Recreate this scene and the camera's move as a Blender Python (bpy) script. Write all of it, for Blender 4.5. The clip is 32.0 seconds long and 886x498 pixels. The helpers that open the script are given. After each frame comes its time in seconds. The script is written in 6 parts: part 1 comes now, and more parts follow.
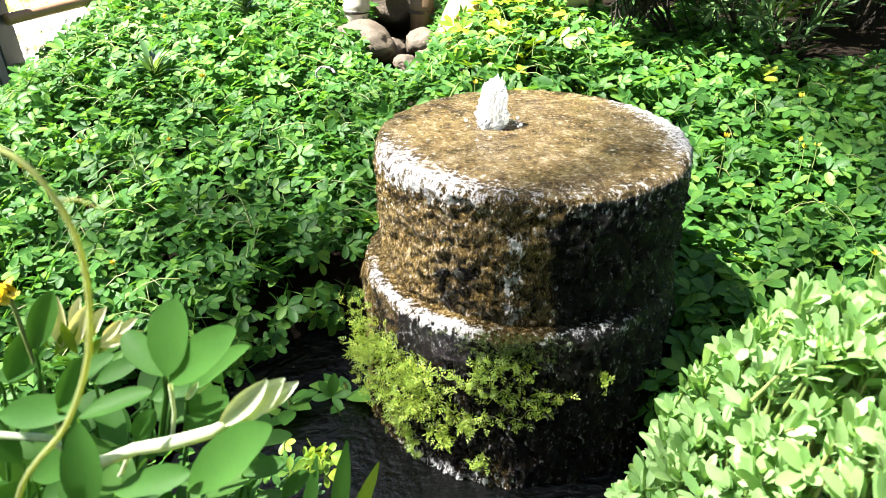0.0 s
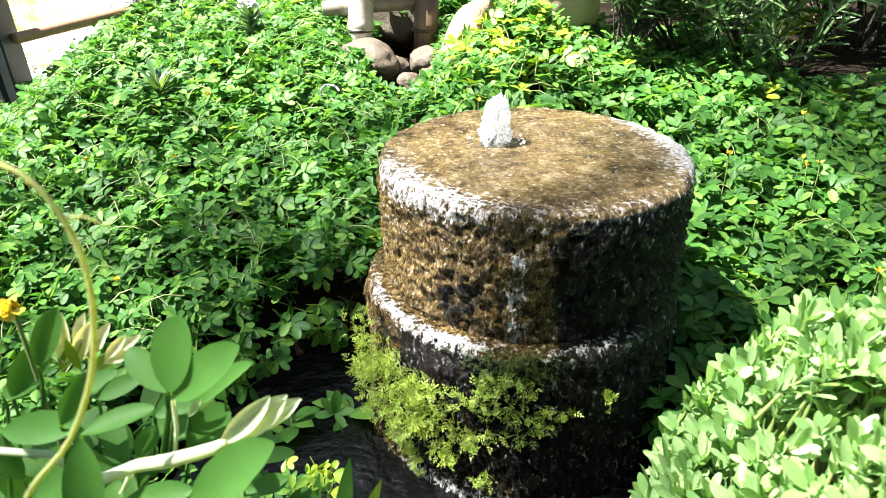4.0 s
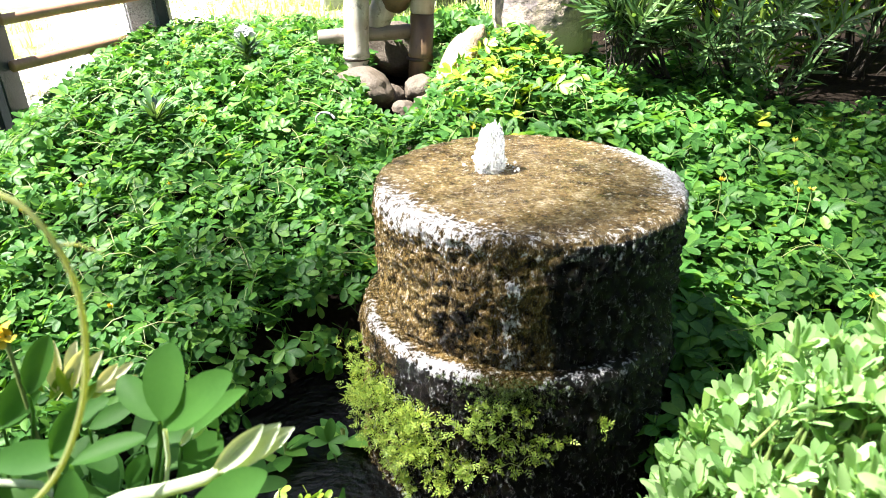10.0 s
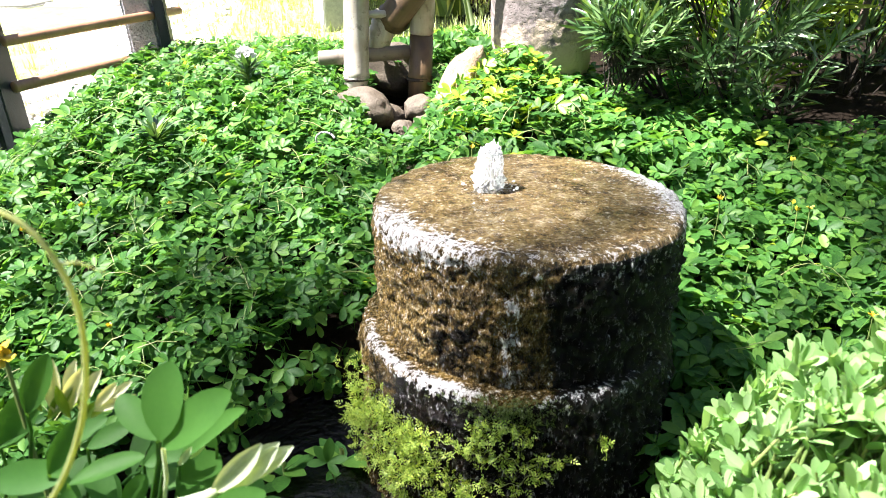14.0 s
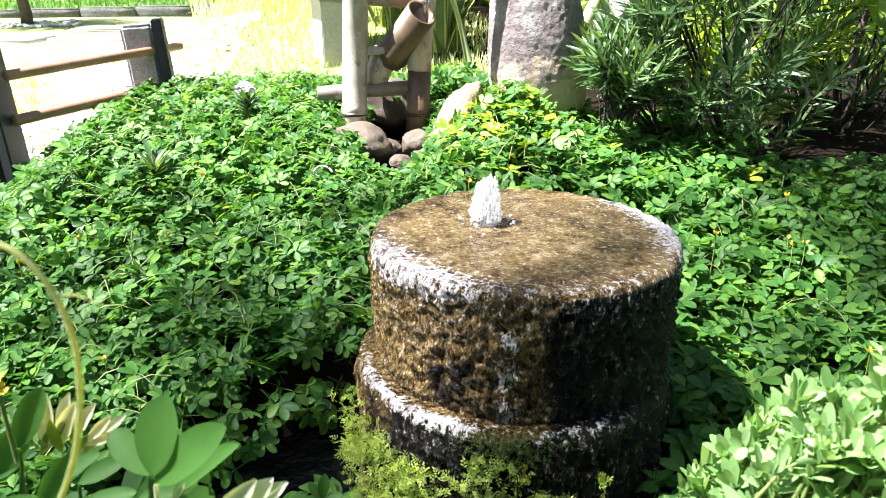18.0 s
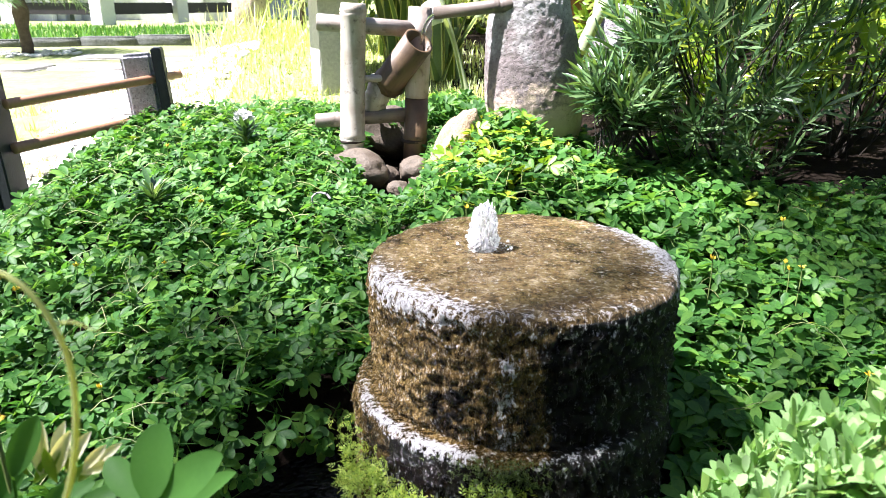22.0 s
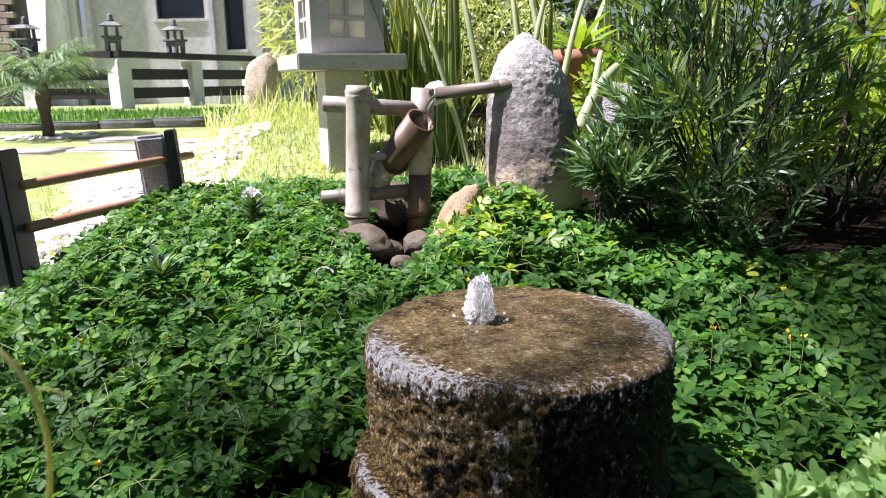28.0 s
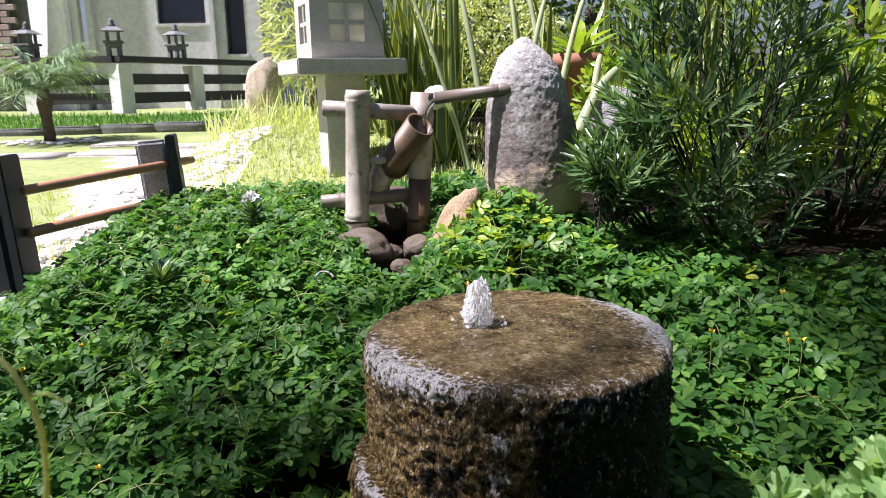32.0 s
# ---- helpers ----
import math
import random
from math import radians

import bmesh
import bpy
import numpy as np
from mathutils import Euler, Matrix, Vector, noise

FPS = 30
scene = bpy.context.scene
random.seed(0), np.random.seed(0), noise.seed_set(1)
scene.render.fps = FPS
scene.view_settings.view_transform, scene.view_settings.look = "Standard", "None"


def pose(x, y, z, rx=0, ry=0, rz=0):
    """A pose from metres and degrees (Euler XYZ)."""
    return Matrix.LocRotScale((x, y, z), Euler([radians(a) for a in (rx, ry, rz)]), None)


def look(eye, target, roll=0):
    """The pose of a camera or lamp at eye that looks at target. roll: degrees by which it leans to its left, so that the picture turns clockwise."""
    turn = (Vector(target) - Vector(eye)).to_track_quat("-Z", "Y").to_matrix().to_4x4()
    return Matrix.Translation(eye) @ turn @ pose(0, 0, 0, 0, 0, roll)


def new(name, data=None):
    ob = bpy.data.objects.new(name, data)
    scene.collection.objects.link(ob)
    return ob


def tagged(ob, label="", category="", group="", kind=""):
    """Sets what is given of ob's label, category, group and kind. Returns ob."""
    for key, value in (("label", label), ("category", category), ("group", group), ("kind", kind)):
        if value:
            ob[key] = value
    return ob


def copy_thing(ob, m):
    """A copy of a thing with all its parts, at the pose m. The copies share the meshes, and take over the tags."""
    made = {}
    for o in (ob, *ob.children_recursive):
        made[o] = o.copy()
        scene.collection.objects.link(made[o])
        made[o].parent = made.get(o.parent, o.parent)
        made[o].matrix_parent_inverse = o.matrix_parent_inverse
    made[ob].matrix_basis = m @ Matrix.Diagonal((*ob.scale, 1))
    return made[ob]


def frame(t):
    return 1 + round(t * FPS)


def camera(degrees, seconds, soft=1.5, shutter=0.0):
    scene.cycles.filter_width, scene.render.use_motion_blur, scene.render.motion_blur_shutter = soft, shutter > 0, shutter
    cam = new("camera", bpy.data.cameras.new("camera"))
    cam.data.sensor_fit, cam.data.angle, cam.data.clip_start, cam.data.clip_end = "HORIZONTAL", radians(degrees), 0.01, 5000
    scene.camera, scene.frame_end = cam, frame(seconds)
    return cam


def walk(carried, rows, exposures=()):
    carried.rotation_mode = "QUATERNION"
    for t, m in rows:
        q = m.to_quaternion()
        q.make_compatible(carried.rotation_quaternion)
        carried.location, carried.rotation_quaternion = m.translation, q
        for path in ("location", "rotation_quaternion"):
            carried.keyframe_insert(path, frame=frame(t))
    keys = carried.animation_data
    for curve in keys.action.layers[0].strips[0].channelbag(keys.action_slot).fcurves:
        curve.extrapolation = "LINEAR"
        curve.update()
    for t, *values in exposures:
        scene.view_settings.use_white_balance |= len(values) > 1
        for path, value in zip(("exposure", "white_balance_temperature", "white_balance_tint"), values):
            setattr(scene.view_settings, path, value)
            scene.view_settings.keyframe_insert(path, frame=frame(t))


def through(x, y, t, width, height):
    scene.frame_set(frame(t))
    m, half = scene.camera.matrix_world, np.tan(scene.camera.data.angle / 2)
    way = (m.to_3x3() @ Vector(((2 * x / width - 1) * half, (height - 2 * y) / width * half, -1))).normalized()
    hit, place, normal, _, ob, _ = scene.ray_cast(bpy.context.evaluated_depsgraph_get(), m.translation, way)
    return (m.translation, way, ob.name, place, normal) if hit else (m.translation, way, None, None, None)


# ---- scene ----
cam = camera(63.49, 32.0, soft=0.85)
cam.data.dof.use_dof = True
cam.data.dof.focus_distance, cam.data.dof.aperture_fstop = 1.4, 11.5
PATH = [
    (0, (0.0073, -0.0097, 0.7777), (0.0193, 1.7425, -0.1866), -0.01),
    (0.5, (0.0079, -0.0107, 0.7784), (0.0164, 1.7492, -0.1717), -0.03),
    (1, (0.0081, -0.0105, 0.7782), (0.0161, 1.7514, -0.1681), -0.06),
    (1.5, (0.0092, -0.0141, 0.7793), (0.0169, 1.7471, -0.1684), -0.18),
    (2, (0.0085, -0.0118, 0.7788), (0.0175, 1.7491, -0.1695), -0.12),
    (2.5, (0.0080, -0.0109, 0.7785), (0.0144, 1.7524, -0.1652), -0.10),
    (3, (0.0080, -0.0109, 0.7786), (0.0117, 1.7543, -0.1618), -0.13),
    (3.5, (0.0081, -0.0111, 0.7786), (0.0103, 1.7589, -0.1526), -0.13),
    (5.5, (0.0081, -0.0117, 0.7789), (0.0082, 1.7711, -0.1275), -0.14),
    (6, (0.0084, -0.0120, 0.7788), (0.0054, 1.7748, -0.1197), -0.17),
    (6.5, (0.0088, -0.0125, 0.7792), (0.0083, 1.7776, -0.1127), -0.15),
    (7, (0.0088, -0.0124, 0.7792), (0.0072, 1.7768, -0.1145), -0.26),
    (7.5, (0.0092, -0.0128, 0.7796), (0.0119, 1.7757, -0.1155), -0.32),
    (8, (0.0088, -0.0122, 0.7793), (0.0156, 1.7806, -0.1071), -0.25),
    (8.5, (0.0086, -0.0121, 0.7794), (0.0182, 1.7851, -0.0980), -0.16),
    (9, (0.0086, -0.0126, 0.7794), (0.0177, 1.7900, -0.0869), -0.08),
    (9.5, (0.0088, -0.0129, 0.7795), (0.0196, 1.7943, -0.0773), 0.01),
    (10, (0.0082, -0.0114, 0.7791), (0.0244, 1.7955, -0.0782), 0.03),
    (10.5, (0.0082, -0.0121, 0.7791), (0.0246, 1.7977, -0.0721), 0.01),
    (11, (0.0086, -0.0130, 0.7796), (0.0230, 1.8007, -0.0631), -0.03),
    (11.5, (0.0085, -0.0128, 0.7796), (0.0245, 1.8038, -0.0570), -0.01),
    (12, (0.0083, -0.0131, 0.7795), (0.0217, 1.8066, -0.0502), 0.03),
    (12.5, (0.0084, -0.0132, 0.7797), (0.0208, 1.8104, -0.0416), 0.02),
    (13, (0.0086, -0.0132, 0.7796), (0.0241, 1.8133, -0.0350), -0.01),
    (13.5, (0.0085, -0.0132, 0.7795), (0.0253, 1.8132, -0.0352), -0.05),
    (14, (0.0086, -0.0136, 0.7797), (0.0262, 1.8154, -0.0293), -0.02),
    (14.5, (0.0084, -0.0134, 0.7796), (0.0257, 1.8192, -0.0210), 0.01),
    (16.5, (0.0089, -0.0148, 0.7804), (0.0327, 1.8328, 0.0151), 0.05),
    (17, (0.0089, -0.0151, 0.7804), (0.0314, 1.8400, 0.0333), 0.06),
    (17.5, (0.0084, -0.0138, 0.7798), (0.0324, 1.8459, 0.0443), 0.17),
    (18, (0.0084, -0.0149, 0.7801), (0.0351, 1.8501, 0.0582), 0.27),
    (18.5, (0.0088, -0.0164, 0.7806), (0.0380, 1.8525, 0.0690), 0.26),
    (19, (0.0086, -0.0169, 0.7808), (0.0368, 1.8518, 0.0687), 0.20),
    (19.5, (0.0079, -0.0155, 0.7808), (0.0390, 1.8564, 0.0773), 0.20),
    (20, (0.0080, -0.0163, 0.7810), (0.0385, 1.8598, 0.0887), 0.24),
    (20.5, (0.0087, -0.0178, 0.7815), (0.0366, 1.8608, 0.0958), 0.21),
    (21, (0.0085, -0.0168, 0.7813), (0.0416, 1.8642, 0.1024), 0.29),
    (21.5, (0.0082, -0.0165, 0.7812), (0.0393, 1.8694, 0.1159), 0.23),
    (22, (0.0088, -0.0165, 0.7808), (0.0417, 1.8731, 0.1263), 0.11),
    (22.5, (0.0093, -0.0170, 0.7809), (0.0386, 1.8774, 0.1402), 0.17),
    (23, (0.0092, -0.0180, 0.7812), (0.0460, 1.8866, 0.1720), 0.31),
    (23.5, (0.0093, -0.0179, 0.7815), (0.0451, 1.8897, 0.1816), 0.29),
    (24, (0.0093, -0.0180, 0.7814), (0.0432, 1.8953, 0.2000), 0.21),
    (24.5, (0.0096, -0.0190, 0.7820), (0.0471, 1.9028, 0.2293), 0.12),
    (25, (0.0094, -0.0180, 0.7807), (0.0508, 1.9077, 0.2423), -0.01),
    (25.5, (0.0101, -0.0185, 0.7811), (0.0505, 1.9133, 0.2646), -0.18),
    (26, (0.0095, -0.0185, 0.7809), (0.0548, 1.9200, 0.2907), -0.23),
    (26.5, (0.0097, -0.0183, 0.7805), (0.0467, 1.9227, 0.2997), -0.30),
    (28.5, (0.0357, -0.0377, 0.7847), (0.0359, 1.9104, 0.3322), -0.77),
    (29, (0.0360, -0.0374, 0.7851), (0.0389, 1.9106, 0.3319), -0.75),
    (29.5, (0.0355, -0.0381, 0.7857), (0.0357, 1.9099, 0.3327), -0.75),
    (30, (0.0348, -0.0384, 0.7858), (0.0327, 1.9102, 0.3356), -0.82),
    (30.5, (0.0354, -0.0380, 0.7853), (0.0319, 1.9111, 0.3368), -0.81),
    (31, (0.0358, -0.0390, 0.7852), (0.0347, 1.9107, 0.3397), -0.78),
    (31.5, (0.0355, -0.0379, 0.7851), (0.0357, 1.9118, 0.3391), -0.85),
    (32, (0.0359, -0.0387, 0.7856), (0.0360, 1.9109, 0.3394), -0.89),
]
EXPOSURES = [(0, 2.88, 6300, 11), (8, 2.84, 6200, 12), (14, 2.72, 6150, 15), (17, 2.64, 6050, 17), (21, 2.46, 5900, 20), (23.5, 2.22, 5800, 22), (26, 1.84, 5900, 24), (28.5, 1.46, 5950, 25.5), (32, 1.36, 5950, 25.5)]
walk(cam, [(t, look(eye, target, roll)) for t, eye, target, roll in PATH], EXPOSURES)

# ---- light ----
SUN_AZ, SUN_EL = 100.0, 60.0  # degrees to the left of the view axis, degrees above the horizon
sun_from = Vector((-math.sin(radians(SUN_AZ)) * math.cos(radians(SUN_EL)), math.cos(radians(SUN_AZ)) * math.cos(radians(SUN_EL)), math.sin(radians(SUN_EL))))
sun_data = bpy.data.lights.new("sun", "SUN")
sun_data.energy, sun_data.angle, sun_data.color = 5.0, radians(0.6), (1.0, 0.95, 0.86)
sun_ob = new("sun", sun_data)
sun_ob.matrix_world = look(sun_from * 30, (0, 0, 0))
world = bpy.data.worlds.new("world")
scene.world = world
world.use_nodes = True
wn = world.node_tree
wn.nodes.clear()
sky = wn.nodes.new("ShaderNodeTexSky")
sky.sky_type, sky.sun_disc = "NISHITA", False
sky.sun_elevation, sky.sun_rotation = radians(SUN_EL), radians(-SUN_AZ)
sky.air_density, sky.dust_density = 1.0, 2.0
sky_bg, sky_out = wn.nodes.new("ShaderNodeBackground"), wn.nodes.new("ShaderNodeOutputWorld")
sky_bg.inputs["Strength"].default_value = 0.032
wn.links.new(sky.outputs[0], sky_bg.inputs[0])
wn.links.new(sky_bg.outputs[0], sky_out.inputs[0])

# ---- materials ----
def nodes_of(name):
    m = bpy.data.materials.new(name)
    m.use_nodes = True
    nt = m.node_tree
    return m, nt, nt.nodes["Principled BSDF"], nt.nodes["Material Output"]


def add(nt, kind, **values):
    n = nt.nodes.new(kind)
    for key, value in values.items():
        n.inputs[key.replace("_", " ")].default_value = value
    return n


def ramp(nt, source, stops):
    r = nt.nodes.new("ShaderNodeValToRGB")
    el = r.color_ramp.elements
    while len(el) < len(stops):
        el.new(0.5)
    for e, (p, c) in zip(el, stops):
        e.position, e.color = p, (c[0], c[1], c[2], 1.0)
    nt.links.new(source, r.inputs[0])
    return r


def mix(nt, fac, a, b, mode="MIX"):
    n = nt.nodes.new("ShaderNodeMix")
    n.data_type, n.blend_type = "RGBA", mode
    for socket, value in ((n.inputs[0], fac), (n.inputs[6], a), (n.inputs[7], b)):
        if hasattr(value, "links"):
            nt.links.new(value, socket)
        elif isinstance(value, (int, float)):
            socket.default_value = value
        else:
            socket.default_value = (value[0], value[1], value[2], 1.0)
    return n.outputs[2]


def coords(nt):
    return nt.nodes.new("ShaderNodeTexCoord").outputs["Object"]


def noise_of(nt, scale, detail=6.0, rough=0.6, vector=None):
    n = add(nt, "ShaderNodeTexNoise", Scale=scale, Detail=detail, Roughness=rough)
    nt.links.new(vector if vector else coords(nt), n.inputs["Vector"])
    return n.outputs["Fac"]


def bump(nt, bsdf, height, strength, distance):
    b = add(nt, "ShaderNodeBump", Strength=strength, Distance=distance)
    nt.links.new(height, b.inputs["Height"])
    nt.links.new(b.outputs[0], bsdf.inputs["Normal"])
    return b


def stone_mat(name, dark, mid, light, scale, rough=0.8, relief=0.6, distance=0.01, pits=0.0, metallic=0.0, spec=0.4):
    m, nt, b, out = nodes_of(name)
    big, small = noise_of(nt, scale), noise_of(nt, scale * 9, 8.0, 0.7)
    c1 = ramp(nt, big, [(0.3, dark), (0.5, mid), (0.72, light)]).outputs[0]
    c2 = ramp(nt, small, [(0.3, [v * 0.55 for v in mid]), (0.7, [min(1, v * 1.25) for v in light])]).outputs[0]
    col = mix(nt, 0.45, c1, c2)
    if pits:
        vor = add(nt, "ShaderNodeTexVoronoi", Scale=pits)
        nt.links.new(coords(nt), vor.inputs["Vector"])
        pit = ramp(nt, vor.outputs["Distance"], [(0.08, (0.25, 0.25, 0.25)), (0.3, (1, 1, 1))]).outputs[0]
        col = mix(nt, 0.8, col, pit, "MULTIPLY")
        small = mix(nt, 0.75, ramp(nt, small, [(0.2, (0.2, 0.2, 0.2)), (0.8, (1, 1, 1))]).outputs[0], pit, "MULTIPLY")
    nt.links.new(col, b.inputs["Base Color"])
    b.inputs["Roughness"].default_value = rough
    b.inputs["Metallic"].default_value = metallic
    b.inputs["Specular IOR Level"].default_value = spec
    bump(nt, b, small, relief, distance)
    return m


def leaf_mat(name, a, bcol, c, through=0.35, rough=0.42, spec=0.5, grain=0.16, tint=(1.25, 1.2, 0.45)):
    """Leaves: a different green on every leaf, with light that passes through."""
    m, nt, b, out = nodes_of(name)
    geo = nt.nodes.new("ShaderNodeNewGeometry")
    col = ramp(nt, geo.outputs["Random Per Island"], [(0.0, a), (0.55, bcol), (1.0, c)]).outputs[0]
    patch = ramp(nt, noise_of(nt, 7.0, 3.0), [(0.35, (0.72, 0.76, 0.72)), (0.65, (1.15, 1.1, 1.0))]).outputs[0]
    col = mix(nt, 1.0, col, patch, "MULTIPLY")
    fine = noise_of(nt, 260.0, 2.0)
    col = mix(nt, grain, col, ramp(nt, fine, [(0.3, [v * 0.5 for v in a]), (0.7, c)]).outputs[0])
    nt.links.new(col, b.inputs["Base Color"])
    b.inputs["Roughness"].default_value = rough
    b.inputs["Specular IOR Level"].default_value = spec
    bump(nt, b, fine, 0.2, 0.0006)
    tr = nt.nodes.new("ShaderNodeBsdfTranslucent")
    warm = mix(nt, 1.0, col, tint, "MULTIPLY")
    nt.links.new(warm, tr.inputs["Color"])
    ms = nt.nodes.new("ShaderNodeMixShader")
    ms.inputs[0].default_value = through
    nt.links.new(b.outputs[0], ms.inputs[1])
    nt.links.new(tr.outputs[0], ms.inputs[2])
    nt.links.new(ms.outputs[0], out.inputs["Surface"])
    return m


def plain_mat(name, colour, rough=0.6, scale=20.0, vary=0.25, relief=0.2, metallic=0.0, distance=0.003):
    m, nt, b, out = nodes_of(name)
    n1, n2 = noise_of(nt, scale), noise_of(nt, scale * 8, 8.0)
    col = ramp(nt, n1, [(0.3, [v * (1 - vary) for v in colour]), (0.7, [min(1, v * (1 + vary)) for v in colour])]).outputs[0]
    col = mix(nt, 0.3, col, ramp(nt, n2, [(0.3, [v * (1 - vary * 1.5) for v in colour]), (0.7, colour)]).outputs[0])
    nt.links.new(col, b.inputs["Base Color"])
    b.inputs["Roughness"].default_value, b.inputs["Metallic"].default_value = rough, metallic
    bump(nt, b, n2, relief, distance)
    return m


def bamboo_mat(name, pale, stained, dirt):
    m, nt, b, out = nodes_of(name)
    v = coords(nt)
    mp = nt.nodes.new("ShaderNodeMapping")
    mp.inputs["Scale"].default_value = (60, 60, 3)
    nt.links.new(v, mp.inputs["Vector"])
    streak = noise_of(nt, 1.0, 6.0, 0.65, mp.outputs[0])
    blot = noise_of(nt, 9.0, 5.0, 0.6, v)
    col = ramp(nt, streak, [(0.3, [x * 0.7 for x in pale]), (0.65, pale)]).outputs[0]
    col = mix(nt, ramp(nt, blot, [(0.42, (0, 0, 0)), (0.62, (1, 1, 1))]).outputs[0], col, stained)
    col = mix(nt, ramp(nt, noise_of(nt, 38.0, 6.0, 0.7, v), [(0.56, (0, 0, 0)), (0.7, (0.8, 0.8, 0.8))]).outputs[0], col, dirt)
    nt.links.new(col, b.inputs["Base Color"])
    b.inputs["Roughness"].default_value = 0.5
    bump(nt, b, streak, 0.25, 0.002)
    return m


def drum_mat():
    """Wet, algae-brown mill stone; white scale along the worn edges."""
    m, nt, b, out = nodes_of("wet_drum_stone")
    v = coords(nt)
    mp = nt.nodes.new("ShaderNodeMapping")
    mp.inputs["Scale"].default_value = (1, 1, 0.5)
    nt.links.new(v, mp.inputs["Vector"])
    big, mid, fine = noise_of(nt, 9.0, 6.0, 0.65, v), noise_of(nt, 115.0, 7.0, 0.72, mp.outputs[0]), noise_of(nt, 300.0, 8.0, 0.8, mp.outputs[0])
    col = ramp(nt, big, [(0.3, (0.11, 0.078, 0.022)), (0.5, (0.28, 0.2, 0.066)), (0.7, (0.55, 0.41, 0.165))]).outputs[0]
    col = mix(nt, 0.9, col, ramp(nt, mid, [(0.39, (0.1, 0.08, 0.06)), (0.48, (0.72, 0.66, 0.55)), (0.6, (1.35, 1.25, 1.05))]).outputs[0], "MULTIPLY")
    col = mix(nt, 0.95, col, ramp(nt, fine, [(0.42, (0.06, 0.05, 0.04)), (0.5, (0.8, 0.76, 0.7)), (0.56, (1, 1, 1))]).outputs[0], "MULTIPLY")
    col = mix(nt, ramp(nt, fine, [(0.575, (0, 0, 0)), (0.61, (1, 1, 1))]).outputs[0], col, (0.7, 0.62, 0.45))
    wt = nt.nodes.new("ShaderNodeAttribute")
    wt.attribute_name = "wet_and_shade"
    flat = add(nt, "ShaderNodeMath")
    flat.operation = "LESS_THAN"
    nt.links.new(wt.outputs["Fac"], flat.inputs[0])
    flat.inputs[1].default_value = -0.7
    silt = ramp(nt, noise_of(nt, 34.0, 8.0, 0.72, v), [(0.38, (0.03, 0.019, 0.008)), (0.46, (0.165, 0.112, 0.046)), (0.56, (0.29, 0.218, 0.105)), (0.66, (0.6, 0.5, 0.35))]).outputs[0]
    silt = mix(nt, 0.85, silt, ramp(nt, noise_of(nt, 150.0, 6.0, 0.75, v), [(0.4, (0.25, 0.2, 0.15)), (0.5, (0.9, 0.88, 0.84)), (0.6, (1.25, 1.25, 1.2))]).outputs[0], "MULTIPLY")
    part_way = add(nt, "ShaderNodeMath")
    part_way.operation = "MULTIPLY"
    nt.links.new(flat.outputs[0], part_way.inputs[0])
    part_way.inputs[1].default_value = 0.75
    col = mix(nt, part_way.outputs[0], col, silt)
    at = nt.nodes.new("ShaderNodeAttribute")
    at.attribute_name = "scale_and_glint"
    grit = add(nt, "ShaderNodeMath")
    grit.operation = "MULTIPLY_ADD"
    nt.links.new(mid, grit.inputs[0])
    grit.inputs[1].default_value = 3.4
    grit.inputs[2].default_value = -2.8
    s = add(nt, "ShaderNodeMath")
    s.operation = "ADD"
    nt.links.new(grit.outputs[0], s.inputs[0])
    nt.links.new(at.outputs["Fac"], s.inputs[1])
    f2 = add(nt, "ShaderNodeMath")
    f2.operation = "MULTIPLY_ADD"
    nt.links.new(fine, f2.inputs[0])
    f2.inputs[1].default_value = 2.2
    nt.links.new(s.outputs[0], f2.inputs[2])
    mask = ramp(nt, f2.outputs[0], [(0.4, (0, 0, 0)), (0.62, (1, 1, 1))]).outputs[0]
    # Black wet algae, together with the painted shade of the sun-averted side.
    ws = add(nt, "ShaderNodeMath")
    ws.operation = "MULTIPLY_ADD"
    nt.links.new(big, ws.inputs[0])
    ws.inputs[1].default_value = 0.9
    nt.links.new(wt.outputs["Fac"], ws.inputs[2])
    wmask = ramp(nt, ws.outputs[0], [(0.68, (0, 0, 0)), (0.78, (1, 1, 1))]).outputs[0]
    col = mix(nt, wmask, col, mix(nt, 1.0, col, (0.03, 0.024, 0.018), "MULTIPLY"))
    col = mix(nt, mask, col, ramp(nt, fine, [(0.42, (0.38, 0.36, 0.35)), (0.53, (0.84, 0.83, 0.84))]).outputs[0])
    nt.links.new(col, b.inputs["Base Color"])
    rr = ramp(nt, mid, [(0.35, (0.08, 0.08, 0.08)), (0.65, (0.36, 0.36, 0.36))]).outputs[0]
    nt.links.new(rr, b.inputs["Roughness"])
    hs = add(nt, "ShaderNodeMath")
    hs.operation = "MULTIPLY_ADD"
    nt.links.new(fine, hs.inputs[0])
    hs.inputs[1].default_value = 0.8
    nt.links.new(mid, hs.inputs[2])
    bump(nt, b, hs.outputs[0], 1.0, 0.016)
    return m


def water_mat(name, rough=0.03, colour=(0.95, 0.98, 1.0), ior=1.33):
    m, nt, b, out = nodes_of(name)
    b.inputs["Base Color"].default_value = (*colour, 1)
    b.inputs["Transmission Weight"].default_value = 1.0
    b.inputs["IOR"].default_value = ior
    b.inputs["Roughness"].default_value = rough
    return m


